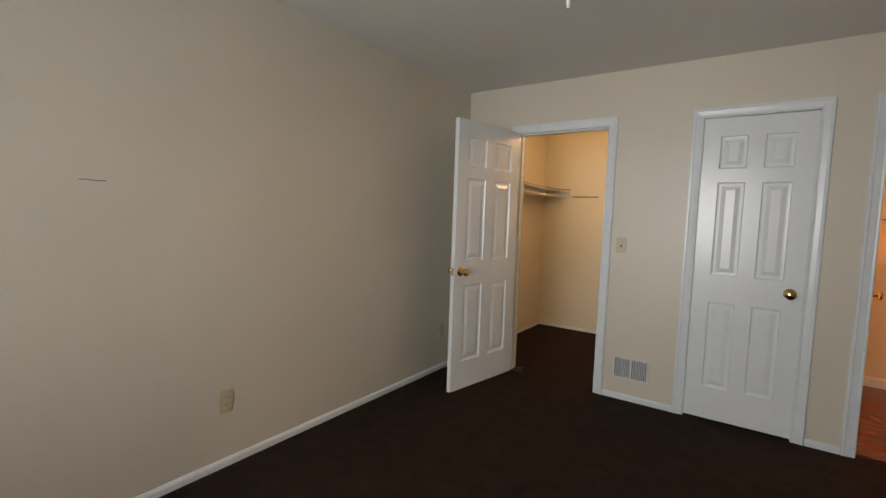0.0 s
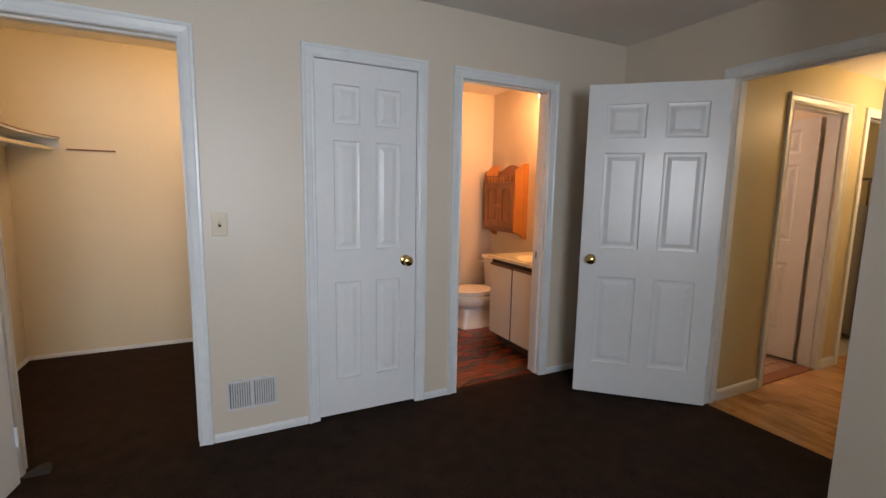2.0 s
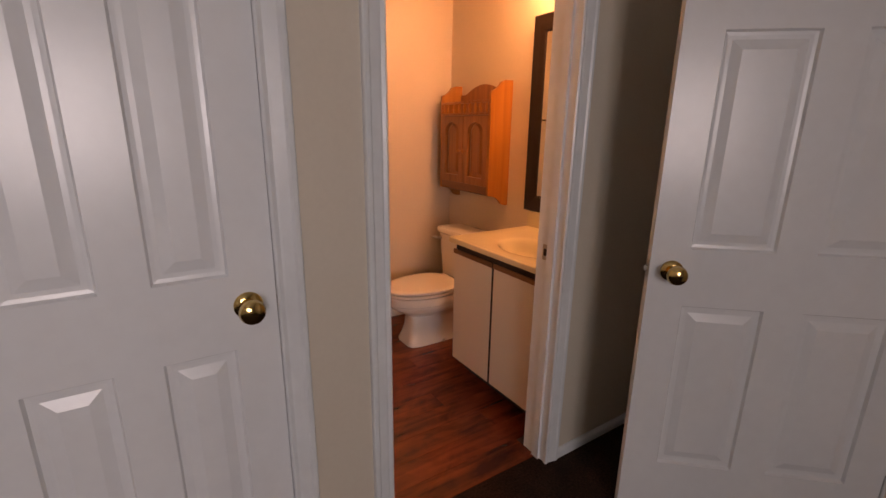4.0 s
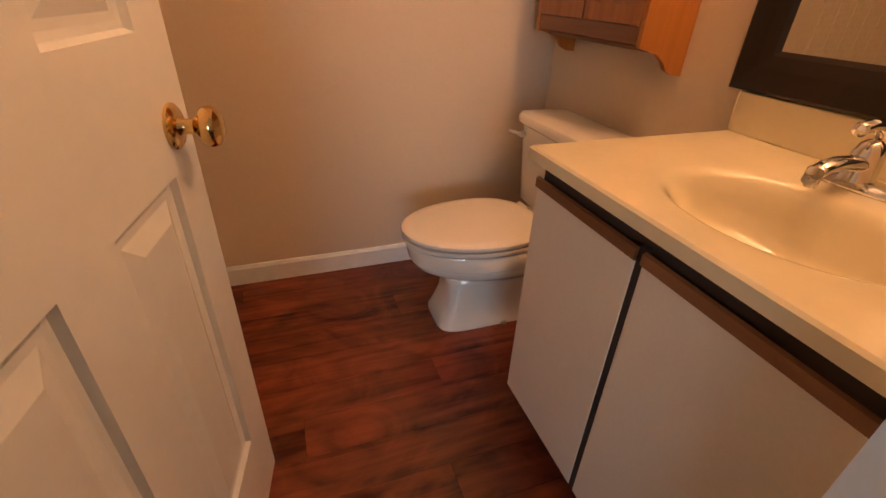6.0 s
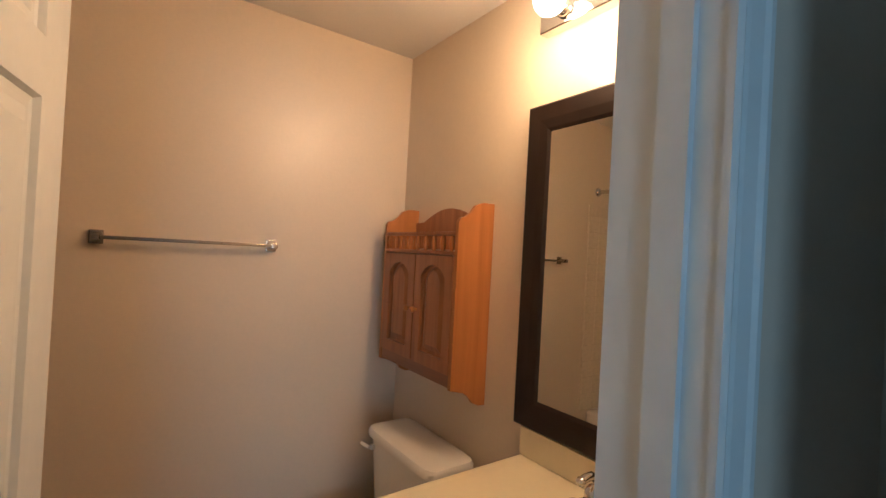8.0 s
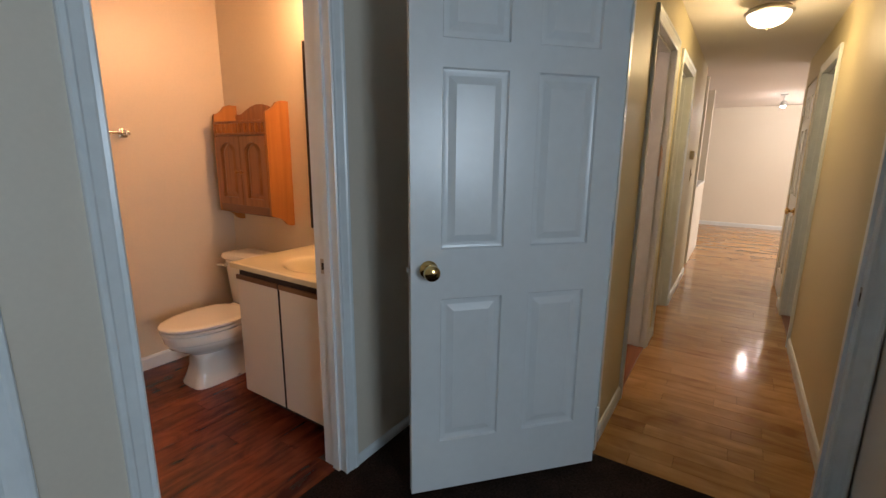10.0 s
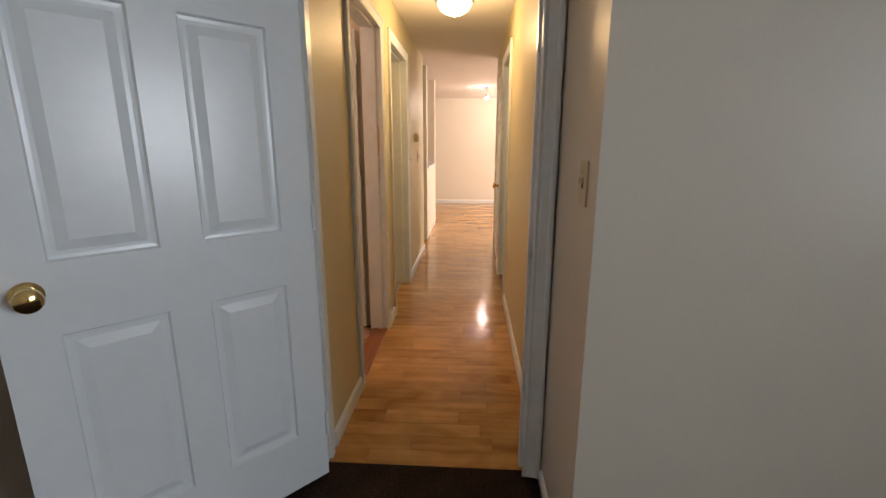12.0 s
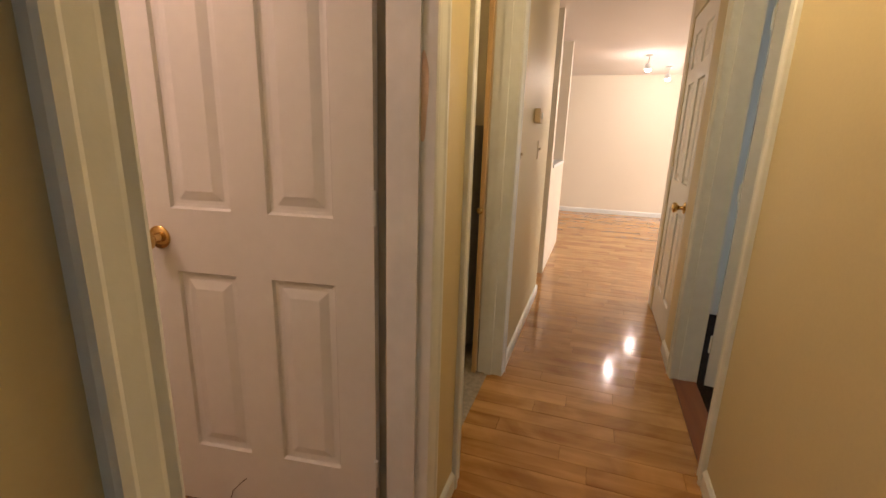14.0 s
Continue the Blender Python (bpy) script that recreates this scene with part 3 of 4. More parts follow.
def wall_register():
    v = thing("air_vent", "white louvred wall register near the floor", "vent", pose(-0.672, 3.45, 0.24))
    w, h = 0.125, 0.082
    fr = bmesh.new()
    for b in ((-w, h - 0.013, w, h), (-w, -h, w, -h + 0.013), (-w, -h + 0.013, -w + 0.013, h - 0.013), (w - 0.013, -h + 0.013, w, h - 0.013), (-0.008, -h + 0.013, 0.008, h - 0.013)):
        add_box(fr, b[0], -0.009, b[1], b[2], 0, b[3])
    part("frame", fr, VENTM, v)
    part("backing", box(-w + 0.01, -0.002, -h + 0.01, w - 0.01, -0.0008, h - 0.01), material("vent_shadow", (0.16, 0.17, 0.18), 0.7), v)
    for x0 in (-0.112, 0.008):
        for i in range(9):
            x = x0 + 0.006 + i * 0.0117
            s = bmesh.new()
            add_rings(s, [[(x, -0.003, z), (x + 0.007, -0.0085, z), (x + 0.008, -0.0078, z), (x + 0.001, -0.0023, z)] for z in (-h + 0.013, h - 0.013)])
            part("slat", s, VENTM, v)
    part("lever", box(w - 0.011, -0.016, -0.01, w - 0.006, -0.008, 0.012), VENTM, v)


wall_register()
cr = thing("wall_crack", "short hairline crack in the wall paint", "crack", pose(-2.15, 0.655, 1.42, 0, 0, 90))
part("line", tube([(-0.045, 0, 0), (-0.015, 0, 0.002), (0.02, 0, -0.002), (0.045, 0, 0.001)], 0.0016, 6), SHADOWGAP, cr)

# pull chain hanging from the ceiling
pc = thing("pull_chain", "bead pull chain with white knob hanging from ceiling", "pull chain", pose(-0.52, 1.38, 0))
part("canopy", lathe([(0.06, H1), (0.058, H1 - 0.012), (0.03, H1 - 0.03), (0.004, H1 - 0.034)], 24), TRIM, pc, smooth=True)
part("chain", tube([(0, 0, H1 - 0.03), (0, 0, 2.03)], 0.0015, 8), BRASS, pc)
part("knob", lathe([(0.002, 2.04), (0.006, 2.03), (0.0075, 2.01), (0.005, 1.985), (0.001, 1.98)], 14), TRIM, pc, "white wooden pull knob", smooth=True)


# ---- walk-in closet ----
sh = thing("closet_shelf", "painted closet shelf on wall cleats", "shelf", pose(0, 0, 0))
board = bmesh.new()
sag = []
for i in range(13):
    y, dz = 3.75 + i * 1.52 / 12, -0.022 * math.sin(math.pi * i / 12)
    sag.append([(-2.15, y, 1.668), (-1.84, y, 1.668 + dz), (-1.84, y, 1.686 + dz), (-2.15, y, 1.686)])
part("board", add_rings(board, sag), TRIM, sh)
edge = [[(-1.839, p[1][1], p[1][2] + 0.011), (-1.836, p[1][1], p[1][2] + 0.011), (-1.836, p[1][1], p[1][2] + 0.019), (-1.839, p[1][1], p[1][2] + 0.019)] for p in sag]
part("edge_band", add_rings(bmesh.new(), edge), OAKDARK, sh, "bare wooden front edge")
part("cleat", box(-2.15, 3.75, 1.60, -2.132, 5.25, 1.668), TRIM, sh)
part("cleat", box(-2.132, 5.252, 1.60, -1.84, 5.27, 1.668), TRIM, sh)
part("hanging_rod", tube([(-1.89, 3.75, 1.60), (-1.89, 4.5, 1.588), (-1.89, 5.26, 1.60)], 0.014, 14), CLOSETWALL, sh, "painted wooden hanging rod", smooth=True)
for x0, x1 in ((-1.80, -1.50), (-1.03, -0.60)):
    c = thing("wall_cleat", "thin cleat on the closet wall, coloured dark for its shadow", "cleat", pose(0, 0, 0), "closet cleats")
    # dark oak colour gives the cleat's shadow line
    part("strip", box(x0, 5.252, 1.592, x1, 5.27, 1.604, 0.002), OAKDARK, c)
hk = thing("wall_hook", "small painted hook on the closet wall", "hook", pose(-1.28, 5.27, 1.63))
part("plate", box(-0.01, -0.006, -0.03, 0.01, 0, 0.03, 0.002), CLOSETWALL, hk)
part("prong", tube([(0, -0.005, 0.0), (0, -0.02, -0.008), (0, -0.03, 0.006)], 0.003, 8), CLOSETWALL, hk)
ds = thing("door_stop", "small dark rubber floor door stop", "door stop", pose(-1.60, 3.50, 0.0))
part("wedge", extrude_outline([(-0.06, 0.0), (0.05, 0.0), (0.05, 0.035), (0.02, 0.038)], "y", -0.02, 0.02), DARKGAP, ds)
cl = thing("closet_bulb", "bare bulb ceiling fitting in the closet", "ceiling light", pose(-0.95, 4.25, 0))
part("holder", lathe([(0.055, H1), (0.05, H1 - 0.03), (0.025, H1 - 0.06)], 20), PORCELAIN, cl, smooth=True)
part("bulb", lathe([(0.013, H1 - 0.055), (0.02, H1 - 0.075), (0.03, H1 - 0.1), (0.026, H1 - 0.125), (0.001, H1 - 0.135)], 20), BULB, cl, smooth=True)


# ---- bathroom ----
def ellipse(cx, cy, a, b, z, n=40, squareness=2.0):
    out = []
    for i in range(n):
        t = 2 * math.pi * i / n
        c, s = math.cos(t), math.sin(t)
        e = 2 / squareness
        out.append((cx + a * abs(c) ** e * (1 if c >= 0 else -1), cy + b * abs(s) ** e * (1 if s >= 0 else -1), z))
    return out


def vanity():
    X0, Y0, Y1 = 1.36, 3.585, 4.245
    v = thing("vanity_cabinet", "off-white laminate vanity cabinet with oak finger pull", "cabinet", pose(0, 0, 0))
    body = box(X0 + 0.004, Y0, 0.095, 1.885, Y0 + 0.016, 0.755)
    add_box(body, X0 + 0.004, Y1 - 0.016, 0.095, 1.885, Y1, 0.755)
    add_box(body, X0 + 0.004, Y0 + 0.016, 0.095, 1.885, Y1 - 0.016, 0.111)
    add_box(body, 1.873, Y0 + 0.016, 0.111, 1.885, Y1 - 0.016, 0.755)
    add_box(body, X0 + 0.004, Y0 + 0.016, 0.111, X0 + 0.016, Y1 - 0.016, 0.755)
    part("body", body, LAMINATE, v)
    part("toe_kick", box(X0 + 0.07, Y0, 0, 1.885, Y1, 0.095), DARKGAP, v, "dark recessed toe kick")
    # recess shade under the top is put into this rail's colour
    part("top_rail", box(X0 - 0.004, Y0, 0.703, X0 + 0.003, Y1, 0.757), SHADOWGAP, v, "rail coloured dark for the shade under the top")
    mid = 3.925
    # solid dark strip fills the gap as its shade
    part("gap", box(X0 - 0.0165, mid - 0.0078, 0.10, X0 + 0.003, mid + 0.0078, 0.73), DARKGAP, v, "dark strip for the shade between the doors")
    for ya, yb in ((Y0 + 0.002, mid - 0.008), (mid + 0.008, Y1)):
        d = part("door", box(X0 - 0.018, ya, 0.10, X0 - 0.004, yb, 0.702, 0.0015), LAMINATE, v)
        part("finger_pull", extrude_outline([(X0 - 0.019, 0.702), (X0 - 0.0045, 0.702), (X0 - 0.0045, 0.716), (X0 - 0.010, 0.722), (X0 - 0.018, 0.728), (X0 - 0.024, 0.725), (X0 - 0.024, 0.705)], "y", ya, yb), OAKDARK, d, "oak finger pull strip")
    return v


vanity()


def vanity_top():
    """Cast top with an oval bowl and backsplash."""
    t = thing("washbasin", "glossy cream cultured-marble top with oval basin", "sink", pose(0, 0, 0))
    x0, x1, y0, y1, z = 1.322, 1.887, 3.577, 4.268, 0.79
    cx, cy, n = 1.552, 3.880, 48
    bm = bmesh.new()

    def border(inset, zz):
        ring = []
        for i in range(n):
            a = 2 * math.pi * i / n
            c, s = math.cos(a), math.sin(a)
            k = min(((x1 - inset - cx) if c > 0 else (cx - x0 - inset)) / max(abs(c), 1e-6), ((y1 - inset - cy) if s > 0 else (cy - y0 - inset)) / max(abs(s), 1e-6))
            ring.append([cx + k * c, cy + k * s, zz])
        for px in (x0 + inset, x1 - inset):
            for py in (y0 + inset, y1 - inset):
                best = min(ring, key=lambda q: (q[0] - px) ** 2 + (q[1] - py) ** 2)
                best[0], best[1] = px, py
        return [tuple(p) for p in ring]
    rings = [border(0.0, z - 0.028), border(0.0, z - 0.005), border(0.005, z), border(0.03, z)]
    # (half width, half length, depth, drift of the centre towards the tap)
    for a, b, zz, dx in ((0.185, 0.245, z, 0), (0.172, 0.230, z - 0.002, 0), (0.158, 0.213, z - 0.003, 0), (0.150, 0.203, z - 0.0055, 0), (0.143, 0.194, z - 0.0105, 0), (0.137, 0.187, z - 0.018, 0.001), (0.131, 0.180, z - 0.028, 0.003), (0.124, 0.170, z - 0.042, 0.006), (0.115, 0.159, z - 0.066, 0.011), (0.100, 0.140, z - 0.091, 0.018), (0.078, 0.110, z - 0.110, 0.026), (0.052, 0.072, z - 0.120, 0.032), (0.03, 0.03, z - 0.1235, 0.035)):
        rings.append(ellipse(cx + dx, cy, a, b, zz, n))
    add_rings(bm, rings, cap_first=False, cap_last=True)
    part("basin", bm, MARBLE, t, smooth=True)
    part("backsplash", box(1.866, y0, z, 1.889, y1, z + 0.092, 0.004), MARBLE, t)
    dr = part("drain", lathe([(0.024, z - 0.1215), (0.024, z - 0.119), (0.016, z - 0.1195), (0.014, z - 0.1225), (0.001, z - 0.1225)], 24, "z", (cx + 0.035, cy, 0)), CHROME, t, "chrome drain ring", smooth=True)
    part("stopper", lathe([(0.0165, z - 0.1193), (0.0165, z - 0.1185), (0.014, z - 0.1185)], 20, "z", (cx + 0.035, cy, 0)), STEEL, t, "dull steel drain stopper")
    part("overflow", lathe([(0.012, 0), (0.009, 0.002)], 14, "x", (1.432, cy, z - 0.05)), CHROME, t)
    return t


vanity_top()


def faucet():
    f = thing("faucet", "chrome single-lever basin faucet", "faucet", pose(1.768, 3.918, 0.791))
    part("base_plate", add_rings(bmesh.new(), [ellipse(0, 0, 0.026, 0.078, 0, 32, 3), ellipse(0, 0, 0.026, 0.078, 0.010, 32, 3), ellipse(0, 0, 0.020, 0.07, 0.018, 32, 3)]), CHROME, f, smooth=True)
    part("body", lathe([(0.030, 0.014), (0.026, 0.026), (0.0245, 0.045), (0.023, 0.062), (0.018, 0.076), (0.010, 0.083), (0.001, 0.085)], 24), CHROME, f, smooth=True)
    spout = bmesh.new()
    rings = []
    for x, z, w, h in ((0.0, 0.040, 0.018, 0.016), (-0.035, 0.046, 0.0175, 0.0145), (-0.07, 0.048, 0.0165, 0.0125), (-0.098, 0.044, 0.0155, 0.0115), (-0.116, 0.036, 0.0145, 0.0105), (-0.122, 0.026, 0.012, 0.008)):
        rings.append([(x - 0.5 * (z - 0.04) * math.sin(2 * math.pi * i / 16), w * math.cos(2 * math.pi * i / 16), z + h * math.sin(2 * math.pi * i / 16)) for i in range(16)])
    sp = part("spout", add_rings(spout, rings), CHROME, f, smooth=True)
    part("aerator", lathe([(0.010, 0.012), (0.0105, 0.024), (0.009, 0.028)], 16, "z", (-0.113, 0, 0)), CHROME, sp, smooth=True)
    lev = part("lever", tube([(0.004, 0, 0.076), (0.009, 0, 0.088), (0.002, 0, 0.101), (-0.014, 0, 0.109), (-0.034, 0, 0.109), (-0.050, 0, 0.105)], 0.0105, 14), CHROME, f, smooth=True)
    part("lever_tip", lathe([(0.002, -0.064), (0.010, -0.060), (0.0125, -0.054), (0.009, -0.046)], 14, "x", (0, 0, 0.104)), CHROME, lev, smooth=True)


faucet()


def toilet():
    t = thing("toilet", "white porcelain two-piece toilet with closed lid", "toilet", pose(1.87, 4.705, 0, 0, 0, 180))
    # local: wall at x = 0, front towards +x
    def egg(x0, x1, w, z, n=40):
        ring = []
        for i in range(n):
            a = 2 * math.pi * i / n
            c, s = math.cos(a), math.sin(a)
            cx = x0 + 0.42 * (x1 - x0)
            r = (x1 - cx) if c > 0 else (cx - x0)
            ring.append((cx + r * (abs(c) ** (1.0 if c > 0 else 0.75)) * (1 if c > 0 else -1), w * (abs(s) ** 0.95) * (1 if s > 0 else -1), z))
        return ring
    def foot(x0, x1, w, z):
        return ellipse((x0 + x1) / 2, 0, (x1 - x0) / 2, w, z, 40, 5)
    bowl = [foot(0.16, 0.60, 0.112, 0.0), foot(0.16, 0.60, 0.112, 0.015), foot(0.17, 0.585, 0.098, 0.05), foot(0.17, 0.565, 0.084, 0.11), foot(0.17, 0.56, 0.082, 0.165), egg(0.17, 0.575, 0.098, 0.188),
            egg(0.17, 0.63, 0.142, 0.225), egg(0.18, 0.672, 0.166, 0.251), egg(0.185, 0.684, 0.172, 0.271), egg(0.19, 0.682, 0.171, 0.277), egg(0.19, 0.690, 0.176, 0.282), egg(0.19, 0.700, 0.180, 0.325), egg(0.19, 0.694, 0.176, 0.335)]
    part("bowl", add_rings(bmesh.new(), bowl), PORCELAIN, t, smooth=True)
    part("seat", add_rings(bmesh.new(), [egg(0.24, 0.690, 0.166, 0.336), egg(0.24, 0.690, 0.166, 0.343), egg(0.225, 0.708, 0.181, 0.345), egg(0.225, 0.71, 0.183, 0.351), egg(0.226, 0.708, 0.182, 0.359), egg(0.24, 0.694, 0.170, 0.3615)]), SEATM, t, smooth=True)
    part("lid", add_rings(bmesh.new(), [egg(0.24, 0.690, 0.166, 0.3615), egg(0.24, 0.690, 0.166, 0.3665), egg(0.222, 0.710, 0.183, 0.368), egg(0.222, 0.713, 0.185, 0.373), egg(0.223, 0.711, 0.184, 0.38), egg(0.235, 0.70, 0.174, 0.3855), egg(0.26, 0.672, 0.152, 0.3875)]), SEATM, t, smooth=True)
    for y in (-0.075, 0.075):
        part("hinge", lathe([(0.014, -0.03), (0.014, 0.03)], 12, "y", (0.232, y, 0.371)), SEATM, t, smooth=True)
    def rr(x0, x1, w, z):
        return ellipse((x0 + x1) / 2, 0, (x1 - x0) / 2, w, z, 40, 8)
    part("tank", add_rings(bmesh.new(), [rr(0.03, 0.17, 0.19, 0.345), rr(0.015, 0.19, 0.205, 0.365), rr(0.01, 0.205, 0.228, 0.65)]), PORCELAIN, t, smooth=True)
    part("tank_lid", add_rings(bmesh.new(), [rr(0.006, 0.212, 0.236, 0.65), rr(0.002, 0.220, 0.242, 0.657), rr(0.002, 0.220, 0.242, 0.677), rr(0.008, 0.213, 0.235, 0.687), rr(0.03, 0.19, 0.21, 0.691)]), PORCELAIN, t, smooth=True)
    part("neck", add_rings(bmesh.new(), [rr(0.06, 0.24, 0.11, 0.23), rr(0.04, 0.25, 0.13, 0.35)]), PORCELAIN, t, smooth=True)
    hd = part("flush_handle", lathe([(0.013, 0), (0.012, 0.012)], 16, "x", (0.203, -0.185, 0.615)), PORCELAIN, t, "white flush handle", smooth=True)
    part("arm", tube([(0.222, -0.185, 0.615), (0.226, -0.215, 0.613), (0.224, -0.25, 0.609)], 0.008, 10), PORCELAIN, hd, smooth=True)
    for y in (-0.085, 0.085):
        part("bolt_cap", lathe([(0.013, 0.0), (0.012, 0.012), (0.001, 0.018)], 14, "z", (0.36, y * 1.25, 0.0)), STEEL, t, smooth=True)


toilet()


def wall_cabinet():
    """Oak wall cabinet: scrolled sides, gallery rail, arched doors."""
    ya, yb, xf, xw = 4.475, 5.008, 1.730, 1.889
    c = thing("wall_cabinet", "honey oak wall cabinet with arched doors and spindle rail", "cabinet", pose(0, 0, 0))

    def side_outline():
        o = [(xw, 0.880), (xw - 0.03, 0.882), (xw - 0.055, 0.893), (xw - 0.072, 0.915), (xw - 0.10, 0.935), (xf, 0.95), (xf, 1.535), (xf + 0.008, 1.55), (xf + 0.03, 1.556), (xf + 0.055, 1.575), (xf + 0.075, 1.60), (xf + 0.105, 1.612), (xw, 1.612)]
        return o
    for y in (ya, yb - 0.016):
        part("side_panel", extrude_outline(side_outline(), "y", y, y + 0.016), OAK, c, "orange-toned oak side panel")
    yi0, yi1 = ya + 0.016, yb - 0.016
    crest = [(yi0, 1.44)] + [(yi1, 1.44)] + [(yi1 - (yi1 - yi0) * i / 16, 1.555 + 0.055 * math.sin(math.pi * min(max((i / 16 - 0.12) / 0.76, 0), 1))) for i in range(17)]
    part("back_panel", extrude_outline([(p[0], p[1]) for p in crest], "x", xw - 0.012, xw - 0.001), OAKDOOR, c, "arched oak back crest")
    part("carcass", box(xf + 0.016, yi0, 0.985, xw - 0.001, yi1, 1.425), OAKDARK, c)
    part("gallery_shelf", box(xf - 0.004, yi0, 1.418, xw - 0.013, yi1, 1.432, 0.003), OAKDOOR, c)
    part("gallery_rail", box(xf - 0.001, yi0, 1.488, xf + 0.013, yi1, 1.502, 0.003), OAKDOOR, c)
    n = 9
    for i in range(n):
        y = yi0 + (i + 0.5) * (yi1 - yi0) / n
        part("spindle", lathe([(0.006, 1.432), (0.009, 1.445), (0.011, 1.46), (0.009, 1.475), (0.006, 1.488)], 10, "z", (xf + 0.006, y, 0)), OAK, c, smooth=True)
    ym = (yi0 + yi1) / 2
    for y0, y1, ky in ((yi0 + 0.003, ym - 0.003, ym - 0.024), (ym + 0.003, yi1 - 0.003, ym + 0.024)):
        z0, z1, fw = 1.0, 1.413, 0.045

        def arch(inset, k=14):
            a0, a1, top = y0 + fw + inset, y1 - fw - inset, z1 - fw - 0.035 - inset * 0.6
            pts = [(a0, z0 + fw + inset), (a1, z0 + fw + inset)]
            for i in range(k + 1):
                u = i / k
                pts.append((a1 - (a1 - a0) * u, top + 0.045 * math.sin(math.pi * u) ** 0.7))
            return pts
        inner = arch(0)
        m = len(inner)
        outer = [(y0, z0), (y1, z0)] + [(y1 - (y1 - y0) * i / (m - 3), z1) for i in range(m - 2)]
        fb = bmesh.new()
        add_rings(fb, [[(xf + 0.015, u, v) for u, v in outer], [(xf - 0.003, u, v) for u, v in outer], [(xf - 0.003, u, v) for u, v in inner], [(xf + 0.0125, u, v) for u, v in inner]], cap_first=True, cap_last=False)
        d = part("door", fb, OAKDOOR, c)
        pb = bmesh.new()
        add_rings(pb, [[(xf + dx, u, v) for u, v in arch(i)] for i, dx in ((0.0, 0.0115), (0.005, 0.0125), (0.013, 0.0125), (0.034, 0.002))], cap_first=False)
        part("panel", pb, OAKDOOR, d)
        part("knob", lathe([(0.006, xf - 0.003), (0.006, xf - 0.012), (0.012, xf - 0.018), (0.013, xf - 0.024), (0.008, xf - 0.030), (0.001, xf - 0.031)], 16, "x", (0, ky, 1.20)), OAK, d, "small oak knob", smooth=True)
    part("bottom_rail", box(xf + 0.004, yi0, 0.955, xf + 0.018, yi1, 0.998), OAKDARK, c)
    part("towel_rod", tube([(xf + 0.05, yi0, 0.945), (xf + 0.05, yi1, 0.945)], 0.009, 12), OAKDARK, c, smooth=True)


wall_cabinet()


def mirror():
    y0, y1, z0, z1, f = 3.60, 4.298, 0.886, 1.915, 0.088
    m = thing("wall_mirror", "large mirror in a dark espresso wooden frame", "mirror", pose(0, 0, 0))
    prof = ((0.0, 0.0), (0.0, 0.026), (0.006, 0.030), (0.05, 0.027), (0.078, 0.022), (0.088, 0.016), (0.088, 0.0))
    rings = []
    for sy, sz in ((y0, z0), (y1, z0), (y1, z1), (y0, z1), (y0, z0)):
        gy, gz = (1 if sy == y0 else -1), (1 if sz == z0 else -1)
        rings.append([(1.889 - d, sy + gy * u, sz + gz * u) for u, d in prof])
    part("frame", add_rings(bmesh.new(), rings, False, False), MIRRORFRAME, m)
    part("glass", box(1.874, y0 + f - 0.004, z0 + f - 0.004, 1.880, y1 - f + 0.004, z1 - f + 0.004), MIRROR, m, "clear mirror glass")


mirror()


def vanity_light():
    v = thing("vanity_light", "chrome vanity light bar with lit globes", "wall light", pose(0, 0, 0))
    part("bar", box(1.85, 3.62, 2.14, 1.889, 4.26, 2.23, 0.006), CHROME, v)
    for y in (3.72, 3.94, 4.16):
        s = part("socket", lathe([(0.028, 1.85), (0.026, 1.835), (0.02, 1.825)], 18, "x", (0, y, 2.185)), CHROME, v, smooth=True)
        part("bulb", lathe([(0.015, 1.828), (0.03, 1.815), (0.042, 1.795), (0.046, 1.778), (0.042, 1.76), (0.03, 1.743), (0.001, 1.735)], 24, "x", (0, y, 2.185)), BULB, s, "glowing globe bulb", smooth=True)


vanity_light()


def towel_bar():
    t = thing("towel_bar", "brushed nickel towel bar on square wall posts", "towel bar", pose(0, 0, 0))
    for x in (0.715, 1.275):
        p = part("post", box(x - 0.011, 5.062, 1.405, x + 0.011, 5.122, 1.427, 0.003), NICKEL, t)
        part("rose", box(x - 0.02, 5.122, 1.393, x + 0.02, 5.129, 1.44, 0.003), NICKEL, p)
    part("bar", box(0.726, 5.069, 1.410, 1.264, 5.083, 1.422, 0.002), NICKEL, t)


towel_bar()


